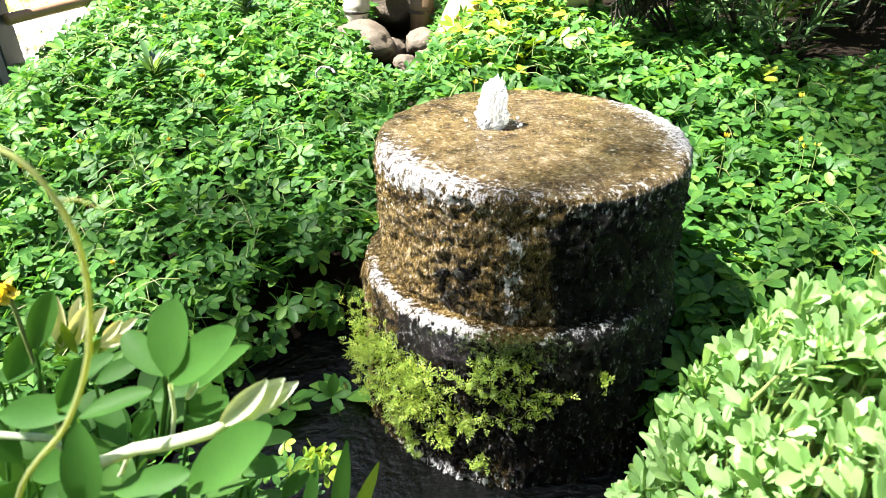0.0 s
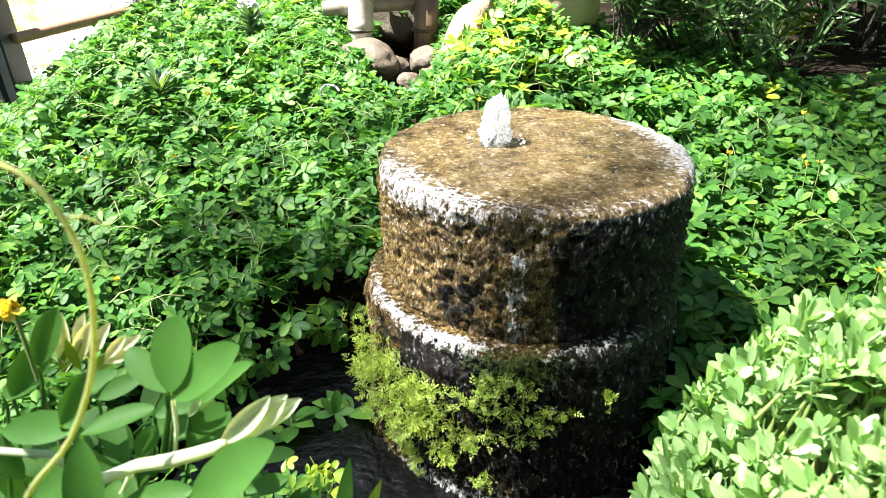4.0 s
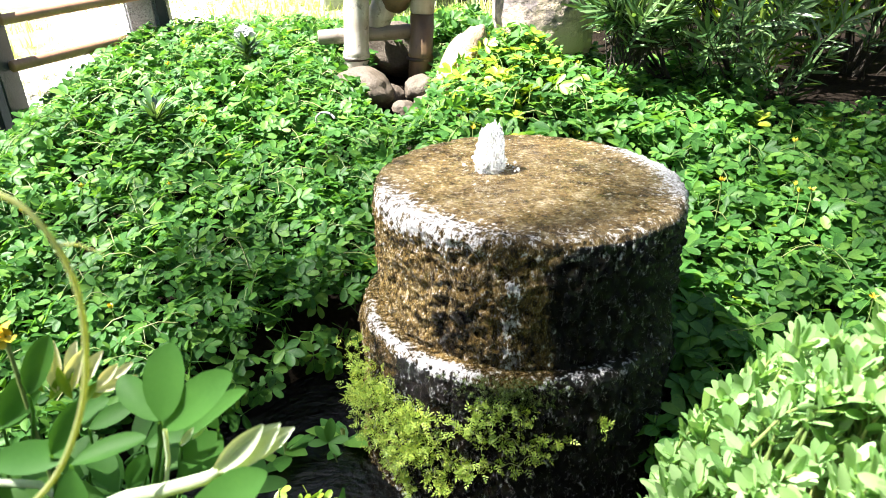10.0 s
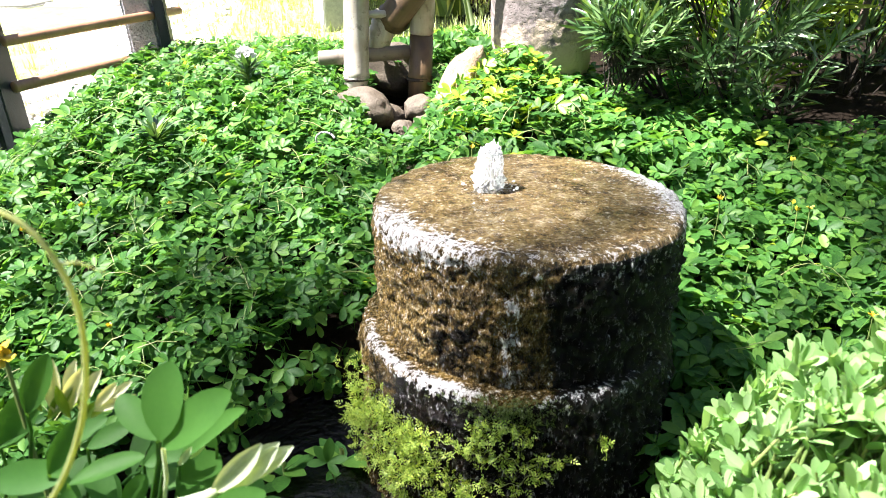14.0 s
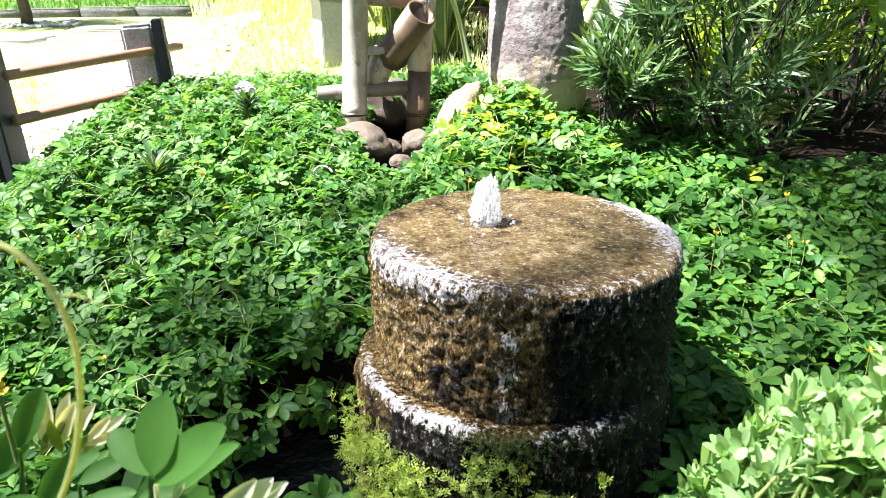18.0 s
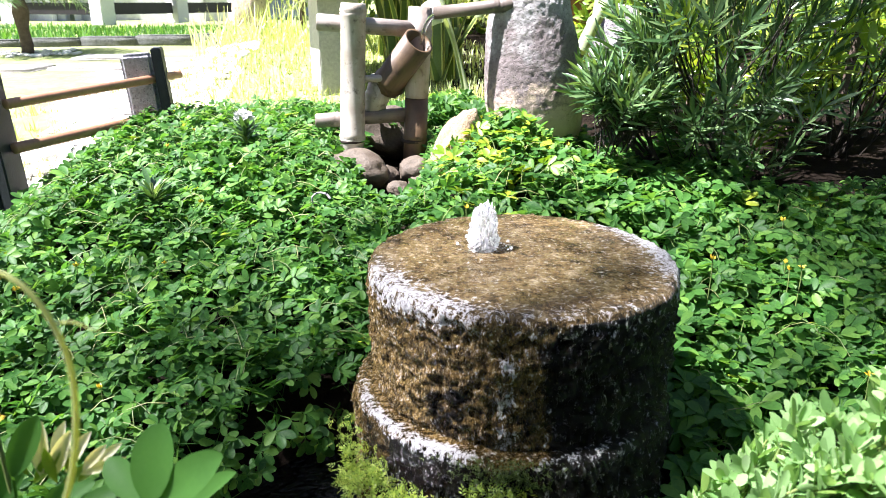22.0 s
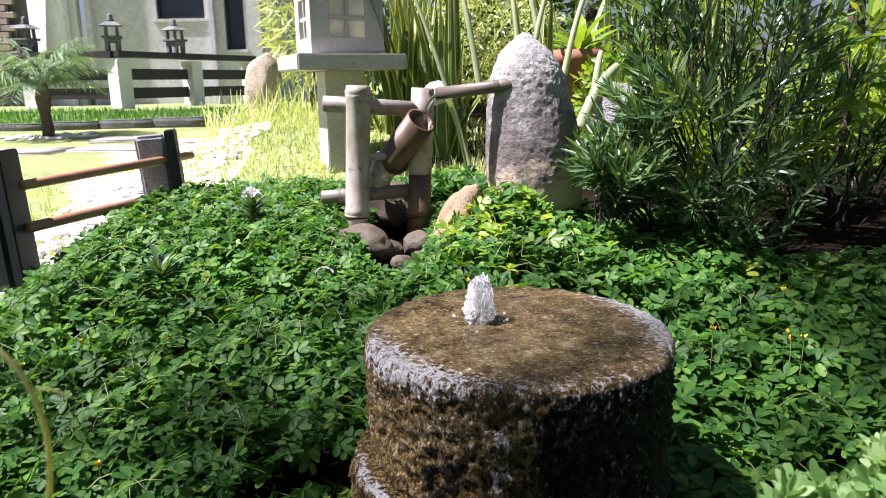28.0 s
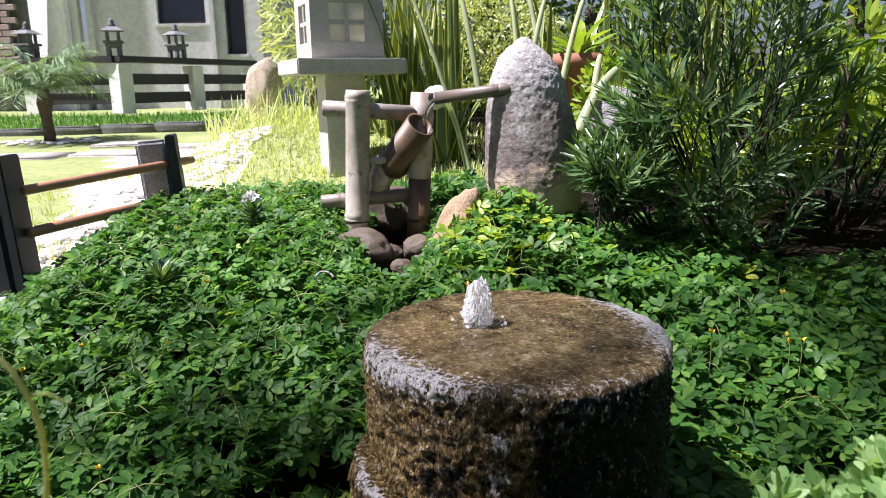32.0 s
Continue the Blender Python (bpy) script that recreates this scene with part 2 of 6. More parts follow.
def foam_mat():
    """Bubbling water: clear streaks between white aerated ones."""
    m, nt, b, out = nodes_of("aerated_water")
    b.inputs["Base Color"].default_value = (1, 1, 1, 1)
    b.inputs["Transmission Weight"].default_value = 1.0
    b.inputs["IOR"].default_value = 1.33
    b.inputs["Roughness"].default_value = 0.04
    mp = nt.nodes.new("ShaderNodeMapping")
    mp.inputs["Scale"].default_value = (120, 120, 45)
    nt.links.new(coords(nt), mp.inputs["Vector"])
    n = noise_of(nt, 1.0, 5.0, 0.65, mp.outputs[0])
    bump(nt, b, n, 0.6, 0.004)
    tr = nt.nodes.new("ShaderNodeBsdfTranslucent")
    tr.inputs["Color"].default_value = (1, 1, 1, 1)
    ms = nt.nodes.new("ShaderNodeMixShader")
    nt.links.new(ramp(nt, n, [(0.4, (0.2, 0.2, 0.2)), (0.56, (0.95, 0.95, 0.95))]).outputs[0], ms.inputs[0])
    nt.links.new(b.outputs[0], ms.inputs[1])
    nt.links.new(tr.outputs[0], ms.inputs[2])
    nt.links.new(ms.outputs[0], out.inputs["Surface"])
    return m


M = {}
M["drum"] = drum_mat()
# Near-black: the shade under the plants is put into the soil colour.
M["soil"] = stone_mat("shade_dark_soil", (0.005, 0.004, 0.003), (0.011, 0.008, 0.006), (0.024, 0.018, 0.012), 9, 0.95, 0.8, 0.02, spec=0.05)
M["path"] = stone_mat("pale_sand_path", (0.58, 0.53, 0.46), (0.7, 0.66, 0.58), (0.78, 0.75, 0.68), 2.2, 0.95, 0.6, 0.02, spec=0.2)
M["lawn"] = stone_mat("mown_lawn", (0.12, 0.165, 0.055), (0.195, 0.24, 0.085), (0.3, 0.33, 0.15), 2.0, 0.95, 0.3, 0.01, spec=0.1)
M["peanut"] = leaf_mat("ground_cover_leaf", (0.025, 0.102, 0.021), (0.066, 0.198, 0.037), (0.18, 0.355, 0.062), 0.45, 0.48, spec=0.26, tint=(1.2, 1.2, 0.55))
M["peanut_y"] = leaf_mat("yellowing_leaf", (0.12, 0.28, 0.02), (0.2, 0.36, 0.025), (0.42, 0.46, 0.03), 0.35)
M["pale_stem"] = leaf_mat("pale_stem", (0.3, 0.38, 0.2), (0.4, 0.47, 0.27), (0.5, 0.54, 0.33), 0.3, 0.5)
M["vine"] = leaf_mat("pale_vine", (0.46, 0.54, 0.2), (0.54, 0.6, 0.28), (0.6, 0.66, 0.36), 0.5, 0.5)
M["stem"] = leaf_mat("green_stem", (0.12, 0.2, 0.05), (0.2, 0.28, 0.08), (0.3, 0.3, 0.12), 0.1, 0.5)
M["near_leaf"] = leaf_mat("near_leaf", (0.03, 0.122, 0.02), (0.07, 0.2, 0.04), (0.15, 0.3, 0.075), 0.5, 0.5, spec=0.18, grain=0.05)
M["pale_leaf"] = leaf_mat("pale_shrub_leaf", (0.16, 0.32, 0.1), (0.28, 0.46, 0.18), (0.41, 0.58, 0.29), 0.42, 0.5, spec=0.4, grain=0.06, tint=(1.12, 1.15, 0.62))
M["moss"] = leaf_mat("creeper_leaf", (0.17, 0.31, 0.04), (0.36, 0.51, 0.08), (0.58, 0.67, 0.15), 0.45, 0.5)
M["podocarp"] = leaf_mat("narrow_dark_leaf", (0.02, 0.066, 0.02), (0.06, 0.142, 0.045), (0.23, 0.35, 0.15), 0.28, 0.28, spec=0.6)
M["young"] = leaf_mat("young_shoot_leaf", (0.12, 0.26, 0.03), (0.25, 0.4, 0.04), (0.42, 0.5, 0.06), 0.45, 0.4)
M["grass"] = leaf_mat("grass_blade", (0.34, 0.45, 0.13), (0.54, 0.63, 0.28), (0.76, 0.8, 0.52), 0.35, 0.5)
M["sword"] = leaf_mat("sword_leaf", (0.04, 0.085, 0.02), (0.1, 0.17, 0.04), (0.24, 0.3, 0.09), 0.25, 0.4)
M["hedge"] = leaf_mat("hedge_leaf", (0.03, 0.08, 0.015), (0.08, 0.16, 0.03), (0.2, 0.28, 0.05), 0.35, 0.45)
M["palm"] = leaf_mat("palm_leaflet", (0.1, 0.2, 0.1), (0.2, 0.33, 0.18), (0.38, 0.48, 0.32), 0.3, 0.4)
M["flower"] = plain_mat("white_petal", (0.85, 0.85, 0.8), 0.6)
M["yellow"] = plain_mat("yellow_petal", (0.85, 0.64, 0.05), 0.5)
M["bark"] = stone_mat("bark", (0.04, 0.03, 0.02), (0.1, 0.07, 0.05), (0.18, 0.14, 0.1), 25, 0.9, 0.9, 0.01)
M["dark_bark"] = stone_mat("dark_bark", (0.012, 0.01, 0.007), (0.03, 0.024, 0.017), (0.06, 0.05, 0.035), 25, 0.9, 0.9, 0.01)
M["tall_stone"] = stone_mat("grey_standing_stone", (0.17, 0.13, 0.125), (0.36, 0.32, 0.33), (0.7, 0.69, 0.73), 4.0, 0.75, 1.0, 0.02, 85)
def standing_stone_mat():
    """Pale blue-grey crown over flanks that turn darker purple-brown lower down, with tan lichen."""
    m = stone_mat("standing_stone", (0.2, 0.185, 0.172), (0.36, 0.35, 0.335), (0.57, 0.565, 0.55), 6.0, 0.8, 0.6, 0.008, 120)
    nt = m.node_tree
    b = nt.nodes["Principled BSDF"]
    col = b.inputs["Base Color"].links[0].from_socket
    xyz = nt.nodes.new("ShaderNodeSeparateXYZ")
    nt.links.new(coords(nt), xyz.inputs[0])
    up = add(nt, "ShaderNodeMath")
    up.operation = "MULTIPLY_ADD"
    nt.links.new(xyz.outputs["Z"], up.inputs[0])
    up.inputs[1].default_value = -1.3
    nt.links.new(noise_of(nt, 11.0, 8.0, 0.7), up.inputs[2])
    lower_fac = ramp(nt, up.outputs[0], [(0.27, (0, 0, 0)), (0.5, (0.95, 0.95, 0.95))]).outputs[0]
    col = mix(nt, lower_fac, col, mix(nt, 1.0, col, (0.38, 0.32, 0.315), "MULTIPLY"))
    lichen = add(nt, "ShaderNodeMath")
    lichen.operation = "MULTIPLY_ADD"
    nt.links.new(xyz.outputs["Z"], lichen.inputs[0])
    lichen.inputs[1].default_value = -2.3
    nt.links.new(noise_of(nt, 17.0, 9.0, 0.75), lichen.inputs[2])
    col = mix(nt, ramp(nt, lichen.outputs[0], [(0.7, (0, 0, 0)), (0.86, (0.85, 0.85, 0.85))]).outputs[0], col, (0.58, 0.46, 0.34))
    nt.links.new(col, b.inputs["Base Color"])
    return m


M["standing_stone"] = standing_stone_mat()
M["boulder"] = stone_mat("tan_boulder", (0.17, 0.11, 0.06), (0.32, 0.22, 0.13), (0.5, 0.38, 0.25), 14, 0.8, 0.8, 0.012)
M["tan_stone"] = stone_mat("tan_upright_stone", (0.2, 0.15, 0.09), (0.42, 0.35, 0.25), (0.6, 0.54, 0.43), 9, 0.85, 0.9, 0.012, 40)
M["cobble"] = stone_mat("brown_cobble", (0.03, 0.023, 0.016), (0.085, 0.066, 0.046), (0.17, 0.137, 0.1), 18, 0.65, 0.5, 0.008)
M["white_stone"] = stone_mat("white_pebble", (0.5, 0.48, 0.45), (0.66, 0.64, 0.6), (0.8, 0.79, 0.76), 14, 0.7, 0.4, 0.006)
M["post_stone"] = stone_mat("pitted_grey_stone", (0.15, 0.15, 0.165), (0.24, 0.24, 0.26), (0.36, 0.36, 0.38), 16, 0.85, 0.9, 0.01, 90)
M["post_dark"] = plain_mat("dark_painted_edge", (0.016, 0.019, 0.028), 0.65, 18, 0.4, 0.4)
M["pipe"] = plain_mat("red_brown_rail", (0.36, 0.19, 0.11), 0.45, 14, 0.25, 0.2)
M["bamboo"] = bamboo_mat("weathered_bamboo", (0.52, 0.48, 0.41), (0.31, 0.265, 0.205), (0.07, 0.05, 0.035))
M["bamboo_grey"] = bamboo_mat("grey_bamboo", (0.24, 0.205, 0.17), (0.14, 0.112, 0.088), (0.06, 0.045, 0.035))
M["bamboo_mid"] = bamboo_mat("brown_grey_bamboo", (0.4, 0.35, 0.31), (0.2, 0.155, 0.12), (0.06, 0.045, 0.035))
M["bamboo_dark"] = bamboo_mat("dark_bamboo_pipe", (0.16, 0.13, 0.105), (0.085, 0.065, 0.05), (0.04, 0.03, 0.022))
M["bamboo_wet"] = bamboo_mat("wet_bamboo", (0.125, 0.078, 0.036), (0.05, 0.029, 0.015), (0.02, 0.013, 0.008))
M["twine"] = plain_mat("dark_twine", (0.03, 0.022, 0.016), 0.9)
M["concrete"] = stone_mat("cream_cast_stone", (0.36, 0.35, 0.315), (0.44, 0.43, 0.39), (0.5, 0.485, 0.44), 8, 0.85, 0.35, 0.004)
M["paint_white"] = plain_mat("white_paint", (0.72, 0.71, 0.68), 0.6, 5, 0.1)
M["paint_black"] = plain_mat("black_brown_paint", (0.028, 0.022, 0.024), 0.5, 6, 0.3)
M["lantern_grey"] = stone_mat("grey_cast_stone", (0.07, 0.07, 0.075), (0.13, 0.13, 0.14), (0.22, 0.22, 0.23), 20, 0.85, 0.4, 0.004)
M["render_wall"] = stone_mat("grey_house_render", (0.52, 0.515, 0.53), (0.58, 0.575, 0.59), (0.63, 0.62, 0.635), 1.5, 0.9, 0.2, 0.004)
M["white_wall"] = stone_mat("white_house_wall", (0.74, 0.74, 0.74), (0.8, 0.8, 0.8), (0.84, 0.84, 0.83), 1.5, 0.9, 0.2, 0.004)
M["brick"] = stone_mat("purple_brown_brick", (0.28, 0.2, 0.2), (0.38, 0.28, 0.27), (0.48, 0.38, 0.37), 8, 0.9, 0.4, 0.006)
M["glass_dark"] = plain_mat("dark_window_glass", (0.03, 0.034, 0.06), 0.12, 2, 0.2, 0.0)
M["terracotta"] = plain_mat("terracotta", (0.3, 0.13, 0.08), 0.8, 12, 0.25, 0.3)
M["kerb"] = stone_mat("dark_kerb_stone", (0.05, 0.055, 0.05), (0.09, 0.1, 0.09), (0.16, 0.16, 0.14), 6, 0.9, 0.8, 0.02)
M["flag"] = stone_mat("pale_flagstone", (0.24, 0.23, 0.2), (0.34, 0.32, 0.29), (0.44, 0.42, 0.39), 5, 0.9, 0.5, 0.01)
M["frosted"] = leaf_mat("frosted_pane", (0.86, 0.86, 0.8), (0.9, 0.9, 0.85), (0.92, 0.92, 0.88), 0.75, 0.6, tint=(1, 1, 1))
M["margin"] = leaf_mat("yellow_leaf_margin", (0.42, 0.44, 0.12), (0.52, 0.54, 0.16), (0.62, 0.62, 0.22), 0.25, 0.4)
M["bud"] = leaf_mat("pale_folded_leaf", (0.5, 0.62, 0.38), (0.6, 0.7, 0.5), (0.72, 0.78, 0.62), 0.3, 0.6)
M["petal"] = leaf_mat("wilted_petal", (0.8, 0.74, 0.4), (0.86, 0.82, 0.6), (0.9, 0.88, 0.76), 0.5, 0.6, grain=0.1)
M["water"] = water_mat("clear_water")
M["film"] = water_mat("thin_water_sheet", 0.01, ior=1.12)
M["foam"] = foam_mat()
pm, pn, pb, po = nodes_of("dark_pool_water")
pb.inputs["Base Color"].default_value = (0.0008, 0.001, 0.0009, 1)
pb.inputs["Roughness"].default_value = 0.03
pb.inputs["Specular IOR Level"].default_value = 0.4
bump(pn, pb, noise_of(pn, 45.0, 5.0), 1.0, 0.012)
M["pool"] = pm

# ---- builders ----
RNG = np.random.default_rng(7)


def mesh_of(name, verts, faces, mats, index=None, smooth=True):
    me = bpy.data.meshes.new(name)
    me.from_pydata([tuple(v) for v in verts], [], [tuple(f) for f in faces])
    for m in mats if isinstance(mats, (list, tuple)) else [mats]:
        me.materials.append(m)
    if index is not None:
        me.polygons.foreach_set("material_index", np.asarray(index, np.int32))
    me.polygons.foreach_set("use_smooth", np.full(len(me.polygons), smooth))
    me.update()
    return me


def tri_mesh(name, verts, tris, mats, index=None):
    """A mesh out of many triangles, quickly."""
    me = bpy.data.meshes.new(name)
    n, k = len(verts), len(tris)
    me.vertices.add(n)
    me.vertices.foreach_set("co", np.ascontiguousarray(verts, np.float32).ravel())
    me.loops.add(3 * k)
    me.loops.foreach_set("vertex_index", np.ascontiguousarray(tris, np.int32).ravel())
    me.polygons.add(k)
    me.polygons.foreach_set("loop_start", np.arange(0, 3 * k, 3, dtype=np.int32))
    me.polygons.foreach_set("use_smooth", np.ones(k, bool))
    for m in mats if isinstance(mats, (list, tuple)) else [mats]:
        me.materials.append(m)
    if index is not None:
        me.polygons.foreach_set("material_index", np.asarray(index, np.int32))
    me.update(calc_edges=True)
    me.validate()
    return me


def put(name, me, parent=None, label="", m=None):
    ob = new(name, me)
    if m is not None:
        ob.matrix_basis = m
    if parent is not None:
        ob.parent = parent
    if label:
        ob["label"] = label
    return ob


def part(name, bm, material, parent=None, label="", smooth=False, m=None):
    """Links a bmesh as one mesh object under a thing or a part."""
    me = bpy.data.meshes.new(name)
    bm.to_mesh(me)
    bm.free()
    me.materials.append(material)
    if smooth:
        me.polygons.foreach_set("use_smooth", np.ones(len(me.polygons), bool))
    return put(name, me, parent, label, m)


def empty(name, m, label, category, group=""):
    ob = new(name)
    ob.empty_display_size = 0.05
    ob.matrix_basis = m
    return tagged(ob, label, category, group)


def box(sx, sy, sz, x=0.0, y=0.0, z=0.0, bevel=0.004, segs=2, turn=None):
    """A bevelled box with its base at z."""
    bm = bmesh.new()
    bmesh.ops.create_cube(bm, size=1.0, matrix=Matrix.Translation((x, y, z + sz / 2)) @ Matrix.Diagonal((sx, sy, sz, 1)))
    if bevel:
        bmesh.ops.bevel(bm, geom=bm.edges[:], offset=bevel, segments=segs, affect="EDGES")
    if turn is not None:
        bmesh.ops.transform(bm, matrix=turn, verts=bm.verts[:])
    return bm


def rough_up(bm, amount, scale, seed=0.0):
    bm.normal_update()
    for v in bm.verts:
        v.co += v.normal * amount * noise.noise(v.co * scale + Vector((seed, seed * 1.7, 0)))
    return bm


def revolve(profile, segs=24, wobble=0.0, seed=0.0):
    """A solid of revolution about z from (radius, z) pairs, open rings closed at the ends."""
    bm = bmesh.new()
    rings = []
    for r, z in profile:
        ring = []
        for k in range(segs):
            a = 2 * math.pi * k / segs
            q = r * (1 + wobble * noise.noise(Vector((math.cos(a) * 2 + seed, math.sin(a) * 2, z * 9))))
            ring.append(bm.verts.new((q * math.cos(a), q * math.sin(a), z)))
        rings.append(ring)
    for lo, hi in zip(rings, rings[1:]):
        for k in range(segs):
            bm.faces.new((lo[k], lo[(k + 1) % segs], hi[(k + 1) % segs], hi[k]))
    bm.faces.new(rings[0][::-1])
    bm.faces.new(rings[-1])
    bmesh.ops.recalc_face_normals(bm, faces=bm.faces[:])
    return bm


def between(a, b):
    """A pose at a whose z axis points to b, and the length."""
    a, b = Vector(a), Vector(b)
    d = b - a
    return Matrix.Translation(a) @ d.to_track_quat("Z", "Y").to_matrix().to_4x4(), d.length


def sweep(points, radii, sides=6):
    """Vertices and triangles of a bent tapered rod."""
    pts = np.asarray(points, float)
    tan = np.gradient(pts, axis=0)
    tan /= np.linalg.norm(tan, axis=1, keepdims=True) + 1e-9
    u = np.zeros_like(pts)
    last = np.cross(tan[0], [0.31, 0.87, 0.38])
    for i in range(len(pts)):
        last = last - tan[i] * (last @ tan[i])
        last = last / (np.linalg.norm(last) + 1e-9)
        u[i] = last
    w = np.cross(tan, u)
    ang = np.arange(sides) * 2 * np.pi / sides
    rad = np.broadcast_to(np.asarray(radii, float), (len(pts),))
    v = pts[:, None] + rad[:, None, None] * (np.cos(ang)[None, :, None] * u[:, None] + np.sin(ang)[None, :, None] * w[:, None])
    tris = []
    for i in range(len(pts) - 1):
        for k in range(sides):
            a, b = i * sides + k, i * sides + (k + 1) % sides
            tris += [(a, b, b + sides), (a, b + sides, a + sides)]
    return v.reshape(-1, 3), np.array(tris)


def merge(pieces):
    vs, ts, n = [], [], 0
    for v, t in pieces:
        vs.append(v)
        ts.append(t + n)
        n += len(v)
    return np.concatenate(vs), np.concatenate(ts)


def leaflet(width=0.5, fold=0.08, droop=0.12, segs=4, blunt=0.6, outline=None):
    """One leaf of unit length along x, folded along its rib and bent down; vertices and triangles."""
    s = np.linspace(0, 1, segs + 1)
    w = width / 2 * np.sin(np.pi * s ** (1.0 + blunt * 0.5)) ** 0.65
    w[0] = width * 0.03
    w[-1] = width * 0.06
    if outline:
        s, w = np.array(outline).T
        w, segs = w * width / 2, len(s) - 1
    z = -droop * s**2
    v = []
    for i in range(segs + 1):
        v += [(s[i], -w[i], z[i] + fold * w[i] / (width / 2)), (s[i], 0, z[i]), (s[i], w[i], z[i] + fold * w[i] / (width / 2))]
    t = []
    for i in range(segs):
        a = 3 * i
        t += [(a, a + 3, a + 4), (a, a + 4, a + 1), (a + 1, a + 4, a + 5), (a + 1, a + 5, a + 2)]
    return np.array(v, float), np.array(t)


ROUND = [(0, 0.1), (0.16, 0.62), (0.42, 0.96), (0.68, 1.0), (0.86, 0.78), (0.96, 0.42), (1.0, 0.12)]
OBOVATE = [(0, 0.1), (0.26, 0.72), (0.6, 1.0), (0.88, 0.74), (1.0, 0.2)]


def turned(vt, yaw=0.0, pitch=0.0, roll=0.0, scale=1.0, move=(0, 0, 0)):
    m = np.array(Euler((roll, -pitch, yaw)).to_matrix())
    return vt[0] @ m.T * scale + np.array(move), vt[1]


def frames(dirs, ups):
    x = dirs / (np.linalg.norm(dirs, axis=1, keepdims=True) + 1e-9)
    y = np.cross(ups, x)
    y /= np.linalg.norm(y, axis=1, keepdims=True) + 1e-9
    return np.stack([x, y, np.cross(x, y)], 2)


def scatter(template, places, dirs, ups, sizes):
    """Copies of a template, joined: vertices and triangles."""
    tv, tt = template
    rot = frames(dirs, ups)
    v = np.einsum("nij,kj->nki", rot, tv) * np.asarray(sizes)[:, None, None] + places[:, None]
    t = tt[None] + (np.arange(len(places)) * len(tv))[:, None, None]
    return v.reshape(-1, 3), t.reshape(-1, 3)


def unit(n, rng=RNG):
    v = rng.normal(size=(n, 3))
    return v / np.linalg.norm(v, axis=1, keepdims=True)


def smooth01(a, lo, hi):
    q = np.clip((a - lo) / (hi - lo), 0, 1)
    return q * q * (3 - 2 * q)


# ---- lie of the land ----
DRUM = (0.145, 0.992)
DRUM_R, DRUM_TOP, LEDGE, POOL = 0.23, 0.42, 0.23, -0.03


def waves(x, y):
    return 0.5 * np.sin(x * 9.1 + 1.3 * np.sin(y * 4.7)) + 0.5 * np.sin(y * 8.3 + 2.1 * np.sin(x * 3.9 + 1))


def canopy(x, y):
    """Height of the ground cover's top."""
    z = np.interp(y, [0.2, 0.7, 1.0, 1.4, 1.85, 2.2, 2.6, 3.2], [0.04, 0.08, 0.13, 0.225, 0.32, 0.385, 0.41, 0.41])
    z = z - 0.6 * np.clip(-0.98 - x, 0, 0.22)
    z = z + 0.11 * np.exp(-(((x - 0.24) / 0.2) ** 2 + ((y - 1.82) / 0.24) ** 2))
    z = z + 0.07 * np.exp(-(((x - 0.22) / 0.12) ** 2 + ((y - 2.02) / 0.13) ** 2))
    z = z - 0.1 * np.exp(-(((x + 0.1) / 0.1) ** 2 + ((y - 2.0) / 0.22) ** 2))
    return z + 0.014 * waves(x, y)


def in_pit(x, y):
    d = np.hypot(x - DRUM[0], y - DRUM[1])
    front = (y < 1.17) & (x > -0.19 - (1.17 - y) * 1.0) & (x < np.where(y < 0.8, 0.34, 0.145)) & (x > -0.5)
    return (d < np.where(x < DRUM[0], 0.285, 0.25)) | front


def outer(x, y):
    """Height of the path and lawn beyond the bed."""
    z = np.interp(y, [-5, 1.4, 2.0, 3, 6, 9, 14], [0.08, 0.1, 0.2, 0.31, 0.37, 0.45, 0.48])
    rise = smooth01(x, -1.75, -1.0) * smooth01(y, 2.7, 4.2) * (1 - smooth01(y, 6.0, 8.0))
    return z + 0.24 * rise + 0.01 * np.sin(x * 3.1) * np.sin(y * 2.7)


def is_bed(x, y):
    edge = -1.2 + 0.25 * np.clip((y - 2.05) / 0.57, 0, 2) - 1.3 * np.clip(2.0 - y, 0, 0.6)
    return (x > edge) & (y < 2.72)


def land(x, y):
    x, y = np.asarray(x, float), np.asarray(y, float)
    bed = is_bed(x, y)
    low = canopy(x, y) - 0.1
    low = low + (outer(x, y) - low) * smooth01(-y, -0.25, 0.5)
    z = np.where(bed, low, outer(x, y))
    return np.where(in_pit(x, y), POOL - 0.08, z)

# ---- ground ----
def graded(lo, hi, step, far):
    inner = np.arange(lo, hi + 1e-6, step)
    steps = np.cumsum(np.geomspace(step, far / 4, 34))
    return np.concatenate([(lo - steps)[::-1], inner, hi + steps])


